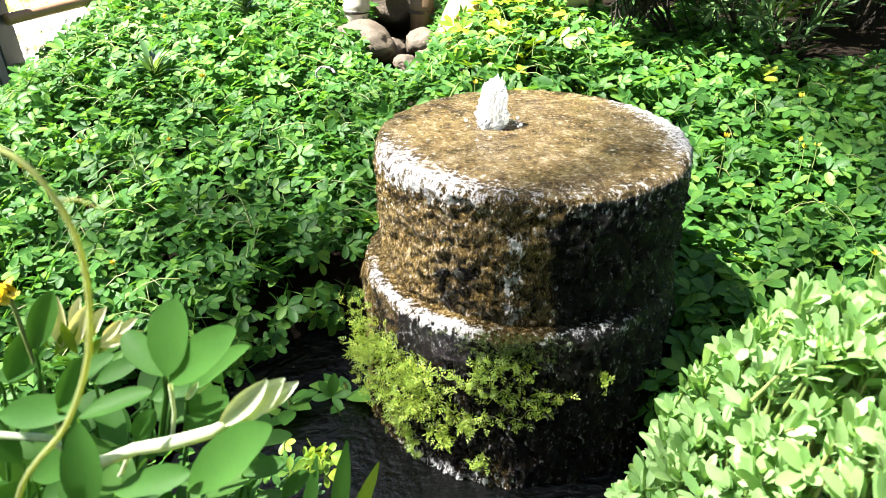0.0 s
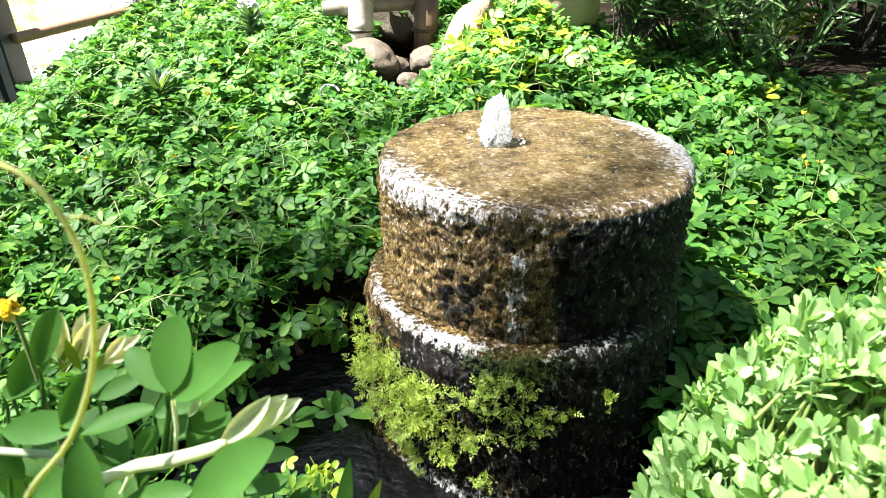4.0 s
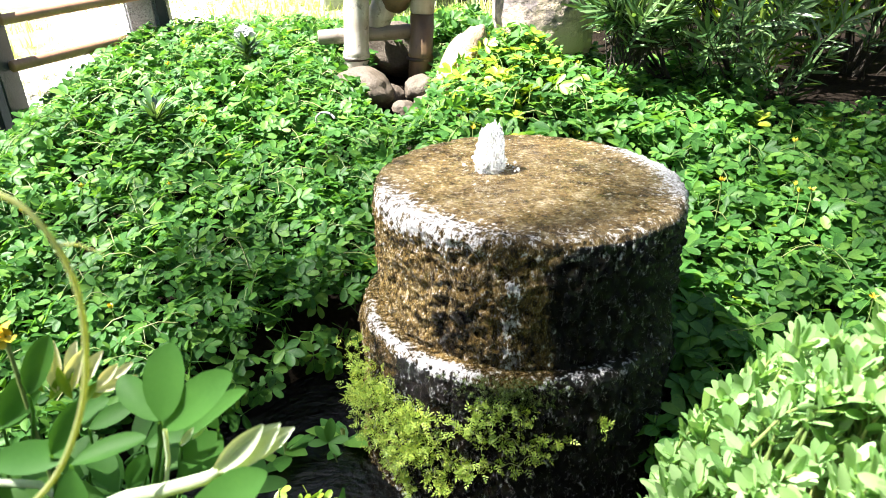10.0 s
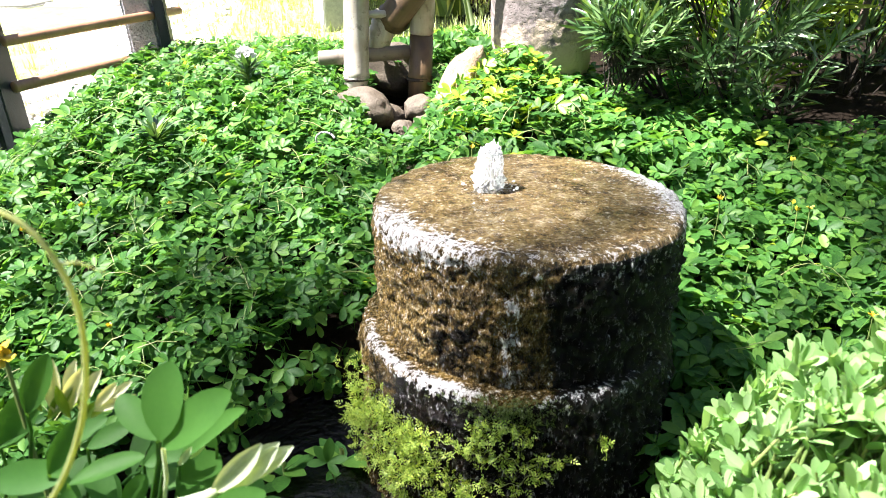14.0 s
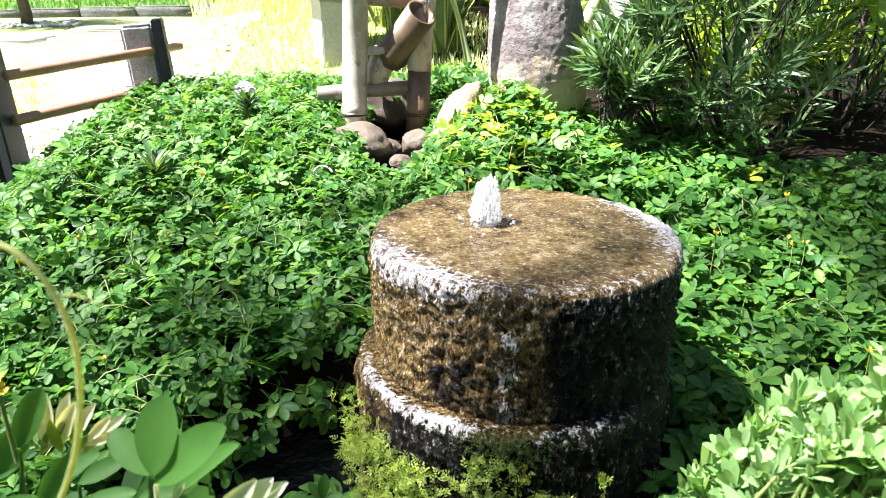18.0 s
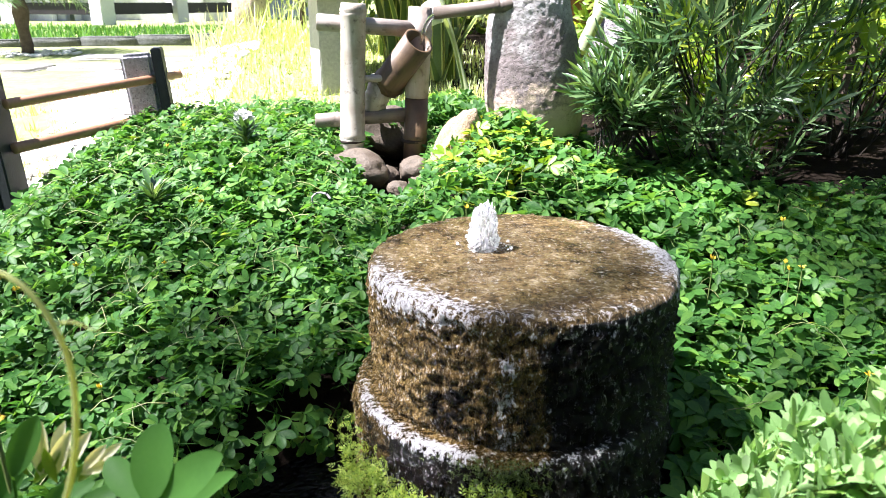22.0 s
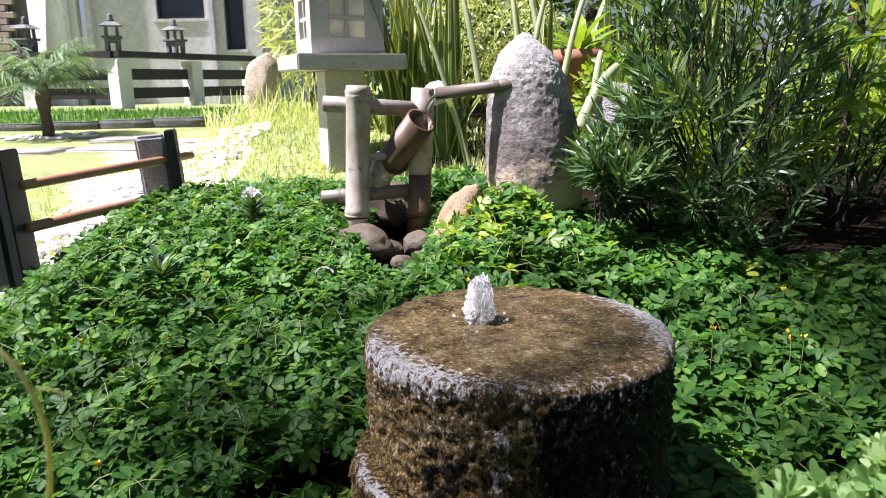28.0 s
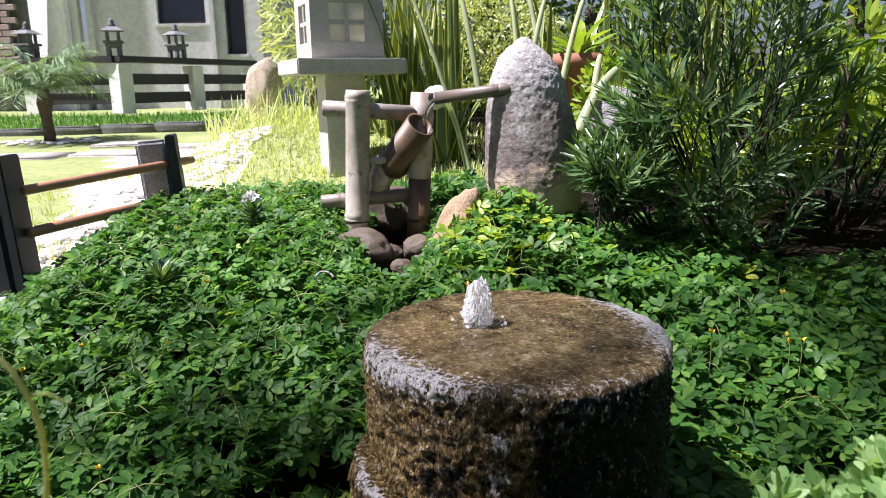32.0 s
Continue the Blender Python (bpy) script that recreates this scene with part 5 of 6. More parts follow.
for a, b, r in (
    ((0.138, 2.581, 0.484), (-0.079, 2.681, 1.146), 0.01),
    ((0.186, 2.711, 0.724), (0.107, 2.811, 1.161), 0.014),
    ((0.331, 2.761, 0.868), (0.303, 2.861, 1.165), 0.011),
    ((0.423, 2.811, 0.868), (0.37, 2.911, 1.17), 0.013),
    ((0.382, 2.761, 0.867), (0.464, 2.861, 1.162), 0.012),
    ((0.47, 2.561, 0.802), (0.568, 2.661, 1.116), 0.012),
    ((0.512, 2.461, 0.62), (0.657, 2.561, 0.828), 0.024),
    ((0.621, 2.511, 0.586), (0.809, 2.611, 0.778), 0.014),
    ((0.057, 2.461, 0.722), (0.124, 2.561, 0.487), 0.008),
    ((0.598, 2.661, 0.699), (0.642, 2.761, 0.884), 0.016),
):
    leaning_stem(a, b, r)


def leaf_ball(name, c, r, n, size, mat, label, category, seed, template=None, bark=None):
    rng = np.random.default_rng(seed)
    t = empty(name, pose(c[0], c[1], c[2] - r[2]), label, category)
    d = unit(n, rng)
    rad = rng.uniform(0.6, 1.04, n) ** 0.5 * (1 + 0.1 * np.sin(d[:, 0] * 8) * np.sin(d[:, 2] * 7))
    v, tr = scatter(template or leaflet(0.45, 0.05, 0.1, 2), d * np.array(r) * rad[:, None] + np.array([0, 0, r[2]]), d + unit(n, rng) * 0.9, d + unit(n, rng) * 0.6, size * rng.uniform(0.6, 1.3, n))
    put("crown", tri_mesh("crown", v, tr, mat), t)
    v, tr = sweep([(0, 0, -0.15), (0.02, 0, r[2] * 0.5), (0, 0.02, r[2])], [r[0] * 0.1, r[0] * 0.08, r[0] * 0.04], 7)
    put("trunk", tri_mesh("trunk", v, tr, M["bark"]), t)
    return t


leaf_ball("clipped_bush", (0.36, 4.3, 1.02), (0.36, 0.34, 0.34), 5200, 0.03, M["grass"], "clipped round yellow-green bush", "bush", 61)
leaf_ball("weeping_bush", (-0.83, 4.9, 1.25), (0.26, 0.3, 0.5), 1500, 0.1, M["grass"], "bright green weeping fine-leaved bush", "bush", 62, leaflet(0.12, 0.01, 0.3, 3))
for i, (c, r) in enumerate((((0.8, 3.0, 0.66), (0.22, 0.2, 0.26)), ((1.466, 2.711, 0.749), (0.2, 0.15, 0.2)), ((1.576, 2.561, 0.599), (0.2, 0.15, 0.13)), ((1.27, 2.461, 0.532), (0.14, 0.12, 0.1)), ((0.952, 2.661, 0.559), (0.13, 0.12, 0.12)))):
    leaf_ball("yellow_green_bush", c, r, 700, 0.05, M["young"], "bright yellow-green leafy bush behind the dark shrub", "bush", 90 + i)
# The last two bushes are out of view, added to block sky light.
for i, (c, r, n) in enumerate((((0.0, 5.0, 1.15), (0.8, 0.4, 1.0), 4600), ((1.1, 5.2, 1.3), (1.0, 0.6, 1.3), 8000), ((2.4, 4.2, 1.3), (0.9, 0.8, 1.4), 7000), ((2.6, 2.4, 1.1), (0.7, 0.9, 1.2), 3600), ((0.4, 6.6, 2.2), (1.6, 0.8, 1.8), 5000), ((2.7, 0.9, 1.2), (0.7, 1.0, 1.4), 3600), ((2.7, -0.7, 1.2), (0.7, 1.0, 1.4), 3000))):
    leaf_ball("hedge_bush", c, r, n, 0.075, M["hedge"], "dense green hedge bush closing the garden; nearest two added to block sky", "bush", 70 + i)

# Unseen wall, added behind the camera to hold back sky light.
wall = part("added_wall_south", box(7.0, 0.2, 3.0, 1.2, -1.9, 0.0, 0.01), M["render_wall"])
tagged(wall, "plain grey rendered wall added out of view to cut sky light", "wall", kind="structure")

leaf_ball("young_shoots", (1.127, 1.941, 0.825), (0.11, 0.08, 0.13), 110, 0.075, M["young"], "bright yellow-green young shoots among the dark shrubs", "bush", 99, leaflet(0.28, 0.03, 0.1, 3))

pot = empty("potted_plant", pose(0.64, 3.2, 0.58), "terracotta pot with a broad-leaved yellow-green plant", "potted plant")
part("pot", revolve([(0.07, 0), (0.075, 0.005), (0.1, 0.27), (0.112, 0.275), (0.115, 0.33), (0.098, 0.33), (0.09, 0.26), (0.02, 0.26)], 28), M["terracotta"], pot, "", True)
rb = np.random.default_rng(81)
n = 26
az = rb.uniform(0, 6.28, n)
dirs = np.stack([np.cos(az), np.sin(az), rb.uniform(0.5, 2.2, n)], 1)
v, tr = scatter(leaflet(0.27, 0.04, 0.25, 6), np.tile([[0, 0, 0.3]], (n, 1)) + 0.02 * unit(n, rb), dirs, np.tile([[0, 0, 1.0]], (n, 1)), rb.uniform(0.12, 0.24, n))
put("leaves", tri_mesh("leaves", v, tr, M["young"]), pot, "broad yellow-green leaves")


# ---- small plants in the ground cover ----
def rosette(name, at, n, length, mat, label, el=(0.2, 1.2), width=0.16, seed=1, flower=False):
    rng = np.random.default_rng(seed)
    t = empty(name, pose(*at), label, "plant")
    az = np.arange(n) * 2.4
    e = rng.uniform(*el, n)
    d = np.stack([np.cos(az) * np.cos(e), np.sin(az) * np.cos(e), np.sin(e)], 1)
    v, tr = scatter(leaflet(width, 0.02, 0.2, 4, 0.3), np.stack([0 * az, 0 * az, rng.uniform(0, length * 0.5, n)], 1), d, np.tile([[0, 0, 1.0]], (n, 1)) + 0.01, length * rng.uniform(0.6, 1.1, n))
    put("leaves", tri_mesh("leaves", v, tr, mat), t)
    v, tr = sweep([(0, 0, -0.12), (0.003, 0, 0), (0, 0.003, length * 0.7)], 0.004, 5)
    put("stem", tri_mesh("stem", v, tr, M["stem"]), t)
    if flower:
        k = 110
        dd = unit(k, rng)
        dd[:, 2] = np.abs(dd[:, 2]) * 0.8 + 0.1
        v, tr = scatter(leaflet(0.55, 0.05, 0.2, 3), np.tile([[0, 0, length * 0.86]], (k, 1)) + dd * 0.006, dd, unit(k, rng), rng.uniform(0.017, 0.029, k))
        put("blossom", tri_mesh("blossom", v, tr, M["flower"]), t, "white blossom")
    return t


rosette("white_flower_plant", (-0.557, 2.17, 0.37), 44, 0.085, M["podocarp"], "dark-leaved plant with one white blossom", seed=2, flower=True)
rosette("dark_weed", (-0.7, 1.76, 0.285), 26, 0.085, M["podocarp"], "dark narrow-leaved weed in the ground cover", seed=3)


def bud(at, h, seed):
    t = empty("yellow_bud", pose(*at), "small yellow flower bud on a thin stalk", "flower", "yellow buds")
    v, tr = sweep([(0, 0, -0.05), (0.002, 0, h * 0.5), (0.001, 0.002, h)], 0.0011, 4)
    put("stalk", tri_mesh("stalk", v, tr, M["stem"]), t)
    rng = np.random.default_rng(seed)
    dd = unit(7, rng) * 0.7 + np.array([0, 0, 1.0])
    v, tr = scatter(leaflet(0.6, 0.1, 0.2, 2), np.tile([[0.001, 0.002, h - 0.001]], (7, 1)), dd, unit(7, rng), np.full(7, 0.011))
    put("petals", tri_mesh("petals", v, tr, M["yellow"]), t)


RB = np.random.default_rng(90)
bud((0.575, 1.33, 0.215), 0.075, 1)
bud((0.73, 1.32, 0.21), 0.06, 2)
bud((0.76, 1.33, 0.22), 0.05, 3)
for i in range(22):
    x, y = RB.uniform(-1.0, 1.1), RB.uniform(0.95, 2.45)
    if is_bed(x, y) and not in_pit(x, y) and not (x > 0.5 and y > 1.7) and abs(x + 0.1) > 0.12:
        bud((x, y, float(canopy(x, y)) - 0.03), RB.uniform(0.035, 0.075), 10 + i)

# curled pale tendril lying on the ground cover
a = np.linspace(0.3, 5.4, 26)
ring = np.stack([-0.265 + 0.024 * np.cos(a), np.full(26, 1.71) + 0.004 * a, 0.31 + 0.02 * np.sin(a)], 1)
stuff("curled_tendril", sweep(ring, np.linspace(0.0032, 0.0016, 26), 7), M["tall_stone"], "curled dry grey tendril on the ground cover", "plant", "")

# taller leaves behind the bamboo post, and leaves round the hollow
rq = np.random.default_rng(95)
n = 420
qx, qy = rq.uniform(-0.16, 0.24, n), rq.uniform(2.3, 2.66, n)
qz = 0.375 + 0.075 * rq.random(n) + 0.025 * np.sin(qx * 20)
up = np.stack([rq.normal(0, 0.6, n), rq.normal(-0.3, 0.6, n), np.ones(n)], 1)
dr = np.stack([rq.normal(0, 1, n), rq.normal(0, 1, n), rq.normal(0.2, 0.4, n)], 1)
stuff("low_leaves", scatter(LEAF4, np.column_stack([qx, qy, qz]), dr, up, rq.uniform(0.02, 0.036, n)), M["peanut"], "green leaves between the bamboo post and the standing stone", "ground cover")
n = 150
an = rq.uniform(0.4, 3.6, n) + math.pi * 0.6
qx, qy = -0.09 + (0.095 + 0.03 * rq.random(n)) * np.cos(an) * 1.15, 2.0 + (0.12 + 0.03 * rq.random(n)) * np.sin(an)
qz = np.asarray(canopy(qx, qy)) - 0.035 + 0.06 * rq.random(n)
up = np.stack([rq.normal(0, 0.6, n), rq.normal(-0.3, 0.6, n), np.ones(n)], 1)
dr = np.stack([rq.normal(0, 1, n), rq.normal(0, 1, n), rq.normal(0.1, 0.4, n)], 1)
stuff("hollow_leaves", scatter(LEAF4, np.column_stack([qx, qy, qz]), dr, up, rq.uniform(0.018, 0.03, n)), M["peanut"], "ground-cover leaves hanging over the cobbled hollow", "ground cover")

# ---- plants close to the camera ----
BROAD = leaflet(0.44, 0.06, 0.12, outline=[(0, 0.08), (0.12, 0.4), (0.28, 0.74), (0.46, 0.95), (0.64, 1.0), (0.8, 0.84), (0.91, 0.56), (0.97, 0.32), (1.0, 0.1)])
near_l = empty("near_peanut_plant", pose(-0.25, 0.42, 0.08), "close green four-leaflet plant with pale folded young leaves", "plant")
NL = np.array([-0.25, 0.42, 0.08])
rl = np.random.default_rng(101)


def compound(at, d, up, size, name="leaf", mat="near_leaf", fold=0.0, label=""):
    """A leaf of four leaflets on its own stalk."""
    d, up = np.array(d, float), np.array(up, float)
    tpl = merge([turned(BROAD, 0.38, 0.05, 0.15 + fold, 1.0, (0.1, 0.02, 0)), turned(BROAD, -0.38, 0.05, -0.15 - fold, 1.0, (0.1, -0.02, 0)),
                 turned(BROAD, 1.3, 0.0, 0.2 + fold, 0.9, (-0.08, 0.02, 0)), turned(BROAD, -1.3, 0.0, -0.2 - fold, 0.9, (-0.08, -0.02, 0)),
                 sweep([(0.1, 0, 0), (-0.1, 0, -0.01), (-0.6, 0.02, -0.25), (-1.0, 0.05, -0.9)], [0.028, 0.03, 0.034, 0.04], 6)])
    v, t = scatter(tpl, np.array([at]) - NL, d[None], up[None], [size])
    put(name, tri_mesh(name, v, t, M[mat]), near_l, label)


for i in range(30):
    x, y = rl.uniform(-0.42, -0.17), rl.uniform(0.34, 0.52)
    z = 0.37 - 0.5 * abs(x + 0.27) - 0.1 * rl.random() - 0.3 * max(0, 0.4 - y)
    compound((x, y, z), (rl.normal(0, 0.7), rl.normal(-0.2, 0.5), rl.uniform(0.0, 0.7)), (rl.normal(0, 0.3), rl.normal(-0.6, 0.2), 0.8), rl.uniform(0.042, 0.056))

# larger single leaflets, from base to tip, with the way they face and their breadth
POINTED = leaflet(0.43, 0.07, 0.1, outline=[(0, 0.06), (0.08, 0.34), (0.2, 0.66), (0.38, 0.92), (0.58, 1.0), (0.76, 0.9), (0.88, 0.68), (0.96, 0.38), (1.0, 0.1)])
for a, b, face, broad in (
    ((-0.1839, 0.3882, 0.4579), (-0.1742, 0.3982, 0.51), (-0.25, -0.95, 0.2), 1.5),
    ((-0.1859, 0.3882, 0.4579), (-0.2159, 0.4082, 0.4801), (0.3, -0.8, 0.5), 1.2),
    ((-0.1824, 0.3882, 0.4513), (-0.1345, 0.3782, 0.5011), (-0.45, -0.75, 0.45), 1.0),
    ((-0.1916, 0.4282, 0.4044), (-0.1411, 0.4182, 0.4598), (-0.6, -0.5, 0.6), 0.6),
    ((-0.1645, 0.4382, 0.4101), (-0.1757, 0.4382, 0.4326), (-0.1, -0.8, 0.6), 1.3),
    ((-0.2323, 0.3382, 0.4724), (-0.2151, 0.3482, 0.5015), (0.4, -0.85, 0.3), 1.05),
    ((-0.2794, 0.3482, 0.4577), (-0.2275, 0.3382, 0.4732), (0.05, -0.7, 0.7), 1.0),
    ((-0.2415, 0.3682, 0.4374), (-0.1966, 0.3782, 0.4537), (-0.2, -0.45, 0.9), 0.85),
    ((-0.2092, 0.3182, 0.4801), (-0.2087, 0.2982, 0.4314), (0.2, -0.95, -0.1), 1.15),
    ((-0.1684, 0.3482, 0.3887), (-0.1104, 0.3382, 0.4525), (-0.5, -0.65, 0.55), 0.95),
    ((-0.2131, 0.3382, 0.3972), (-0.1647, 0.3382, 0.4164), (-0.1, -0.6, 0.8), 1.0),
    ((-0.1971, 0.4282, 0.3721), (-0.1672, 0.4382, 0.4009), (-0.2, -0.9, 0.3), 1.9),
    ((-0.235, 0.4182, 0.3697), (-0.2169, 0.4182, 0.3978), (0, -0.95, 0.2), 1.3),
    ((-0.2838, 0.4082, 0.4666), (-0.2619, 0.4082, 0.51), (0.2, -0.9, 0.4), 1.0),
    ((-0.3173, 0.4182, 0.4276), (-0.285, 0.4182, 0.4744), (0.3, -0.85, 0.4), 1.1),
    ((-0.2913, 0.4282, 0.4136), (-0.2502, 0.4382, 0.4386), (-0.1, -0.6, 0.8), 1.1),
    ((-0.332, 0.4282, 0.425), (-0.2944, 0.4182, 0.4488), (0.1, -0.6, 0.8), 1.2),
    ((-0.2762, 0.3482, 0.4164), (-0.2922, 0.3482, 0.4519), (0.3, -0.8, 0.5), 1.3),
    ((-0.2239, 0.4382, 0.3931), (-0.1844, 0.4482, 0.402), (-0.2, -0.6, 0.8), 1.2),
    ((-0.1507, 0.4082, 0.3423), (-0.1176, 0.4082, 0.3544), (0, -0.6, 0.8), 1.2),
    ((-0.1524, 0.4182, 0.3124), (-0.1463, 0.4282, 0.3407), (0.1, -0.9, 0.3), 1.2),
    ((-0.131, 0.4382, 0.2835), (-0.1085, 0.4382, 0.3107), (-0.3, -0.6, 0.7), 1.2),
    ((-0.2714, 0.4482, 0.4026), (-0.24, 0.4582, 0.4176), (-0.1, -0.6, 0.8), 1.2),
    ((-0.2885, 0.3682, 0.3794), (-0.2543, 0.3682, 0.4015), (0.1, -0.7, 0.7), 1.3),
    ((-0.2108, 0.4882, 0.4003), (-0.2361, 0.4882, 0.3695), (0, -0.6, 0.8), 1.2),
):
    a, b = np.array(a), np.array(b)
    size = np.linalg.norm(b - a) * 1.06
    v, t = scatter((POINTED[0] * np.array([1, 0.86 * broad, 1]), POINTED[1]), a[None] - NL, (b - a)[None], np.array([face], float), [size])
    stalk = a - NL + np.array([[0, 0, 0], [-0.004, 0.005, -0.02], [-0.02, 0.012, -0.07]])
    put("leaf", tri_mesh("leaf", *merge([(v, t), sweep(stalk, [0.0012, 0.0014, 0.0016], 6)]), M["near_leaf"]), near_l)
for at, d, mat, size in (
    ((-0.1428, 0.3582, 0.4376), (0.0361, 0.0, 0.0388), "bud", 0.0556),
    ((-0.1381, 0.3602, 0.4368), (0.0405, 0.0, 0.0351), "bud", 0.0563),
    ((-0.27, 0.4182, 0.4591), (0.0053, 0.0, 0.032), "petal", 0.0341),
    ((-0.2638, 0.4182, 0.457), (0.0142, 0.0, 0.0281), "petal", 0.0331),
    ((-0.2788, 0.4182, 0.4602), (-0.0045, 0.0, 0.0142), "peanut_y", 0.0156),
    ((-0.2565, 0.4132, 0.4576), (-0.0032, 0.0, 0.0202), "peanut_y", 0.0215),
    ((-0.2405, 0.4182, 0.464), (0.014, 0.0, 0.015), "petal", 0.0215),
    ((-0.2421, 0.4182, 0.4609), (0.0176, 0.0, 0.0081), "petal", 0.0203),
    ((-0.2763, 0.4182, 0.4539), (0.0167, 0.0, 0.0204), "peanut_y", 0.0277),
    ((-0.2566, 0.4182, 0.4486), (0.0125, 0.0, 0.0144), "peanut_y", 0.0200),
    ((-0.1875, 0.4182, 0.4101), (0.0114, 0.0, 0.0165), "bud", 0.0211)):
    d = np.array(d) / np.linalg.norm(d)
    v, t = scatter(leaflet(0.27, 0.1, 0.02, 8, 0.5), np.array([at, np.array(at) + [0.006, 0.009, -0.001]]) - NL, np.stack([d, d + [0.1, 0.05, -0.08]]), np.array([[0.2, -0.9, 0.4], [-0.2, -0.9, 0.4]]), [size * (1.0 if mat == "bud" else 1.35), size * (0.94 if mat == "bud" else 1.2)])
    put("young_leaf", tri_mesh("young_leaf", v, t, M[mat]), near_l, {"bud": "pale folded young leaf", "petal": "wilted cream petal"}.get(mat, "yellowing young leaf"))
for pts, r in (
    (((-0.2915, 0.3482, 0.4421), (-0.2527, 0.3482, 0.4388), (-0.2369, 0.3482, 0.4203), (-0.2247, 0.3532, 0.412), (-0.2027, 0.3582, 0.4185), (-0.18, 0.3582, 0.423), (-0.1598, 0.3582, 0.4296), (-0.1463, 0.3582, 0.4346), (-0.1368, 0.3582, 0.4416)), [0.0026, 0.0026, 0.0022, 0.0042, 0.0046, 0.0052, 0.0048, 0.0044, 0.003]),
    (((-0.1854, 0.3782, 0.4076), (-0.1794, 0.3782, 0.4342), (-0.1778, 0.3782, 0.4585)), 0.0016),
    (((-0.2506, 0.3882, 0.3458), (-0.2358, 0.3882, 0.3638), (-0.2266, 0.3882, 0.3813)), 0.0018),
    (((-0.3, 0.42, 0.05), (-0.29, 0.42, 0.2), (-0.28, 0.42, 0.335)), 0.004),
):
    v, t = sweep(np.array(pts) - NL, r, 10)
    put("stem", tri_mesh("stem", v, t, M["bud"]), near_l, "pale green stem")

yf = empty("yellow_flower", pose(-0.2950, 0.4182, 0.3858), "yellow pea flower on a thin stalk", "flower")
v, t = sweep([(0, 0, -0.25), (0.002, 0, 0.0), (0, 0, 0.125)], 0.0016, 6)
put("stalk", tri_mesh("stalk", v, t, M["stem"]), yf)
dd = unit(9, rl) * 0.8 + np.array([0, -0.4, 0.7])
v, t = scatter(leaflet(0.95, 0.2, 0.1, 5), np.tile([[0, 0, 0.122]], (9, 1)), dd, unit(9, rl), np.full(9, 0.012))
put("petals", tri_mesh("petals", v, t, M["yellow"]), yf)

def curve(points, n=60):
    """A smooth line through some points."""
    p = np.array(points, float)
    p = np.vstack([2 * p[0] - p[1], p, 2 * p[-1] - p[-2]])
    s = np.linspace(1, len(p) - 2.0001, n)
    i = s.astype(int)
    f = (s - i)[:, None]
    a, b, c, d = p[i - 1], p[i], p[i + 1], p[i + 2]
    return 0.5 * (2 * b + (c - a) * f + (2 * a - 5 * b + 4 * c - d) * f * f + (3 * b - a - 3 * c + d) * f**3)


v, t = sweep(curve([(-0.225, 0.24, 0.36), (-0.22, 0.24, 0.44), (-0.196, 0.24, 0.508), (-0.165, 0.24, 0.547), (-0.147, 0.24, 0.581), (-0.138, 0.24, 0.612), (-0.135, 0.24, 0.64), (-0.1385, 0.24, 0.661), (-0.147, 0.24, 0.677), (-0.16, 0.24, 0.685), (-0.19, 0.24, 0.692), (-0.23, 0.24, 0.688)]), np.linspace(0.0015, 0.001, 60), 8)
v2, t2 = sweep([(-0.14, 0.24, 0.662), (-0.132, 0.243, 0.661), (-0.124, 0.246, 0.655)], [0.0007, 0.0006, 0.0003], 5)
v3, t3 = sweep([(-0.225, 0.24, 0.36), (-0.25, 0.3, 0.2), (-0.27, 0.35, 0.0)], [0.0026, 0.003, 0.003], 8)
vine = stuff("arching_tendril", merge([(v, t), (v2, t2), (v3, t3)]), M["vine"], "thin pale arching vine shoot close to the camera", "plant", "")

# pale-leaved shrub
rr = np.random.default_rng(111)
PALE = leaflet(0.32, 0.05, 0.05, outline=ROUND)


def pale_top(x, y):
    """Height of the pale shrub's leafy surface: a mound that falls away on all sides."""
    crest = np.interp(x, [0.19, 0.212, 0.24, 0.275, 0.315, 0.355, 0.42, 0.6], [0.1, 0.19, 0.27, 0.335, 0.41, 0.455, 0.47, 0.45])
    return crest + 0.42 * np.clip(0.55 - y, -0.2, 0.3) - 1.5 * np.clip(y - 0.56, 0, 1) + 0.02 * np.sin(x * 37 + y * 17) * np.sin(y * 31 + x * 9)


gx, gy = rr.uniform(0.17, 0.6, 760), rr.uniform(0.3, 0.64, 760)
ok = (gx > 0.205 + 0.1 * np.clip(0.5 - gy, 0, 1)) & (((gx - 0.39) / 0.23) ** 2 + ((gy - 0.47) / 0.18) ** 2 < 1.3)
tips = np.stack([gx, gy, pale_top(gx, gy) - 0.012 - 0.11 * rr.random(760) ** 1.6], 1)[ok]
dirs = np.stack([rr.normal(-0.32, 0.35, len(tips)), rr.normal(-0.2, 0.35, len(tips)), np.ones(len(tips))], 1)
shrub("pale_leaved_shrub", "pale green small-leaved shrub with rounded leaf tips, close to the camera", (0.4, 0.45, 0.0), tips, dirs, 12, 0.033, PALE, M["pale_leaf"], M["stem"], rr, 0.62, 0.042, 0.007, 24, 0.0)

# creeping plant on the drum's lower stone
rm = np.random.default_rng(121)
pieces, rods = [], []
SMALL = leaflet(0.46, 0.05, 0.1, 2, 0.9)
TUFT = merge([turned(SMALL, (1 if k % 2 else -1) * (1.2 - 0.1 * k), 0.25, 0, 1.0 - 0.06 * k, (0.32 * k, 0, 0.06 * k)) for k in range(5)] + [turned(SMALL, 0, 0.2, 0, 0.9, (1.5, 0, 0.3))])

def on_drum(a, z, out):
    return np.array([DRUM[0] - 0.013 + out * math.cos(a), DRUM[1] - 0.01 + out * math.sin(a), z])


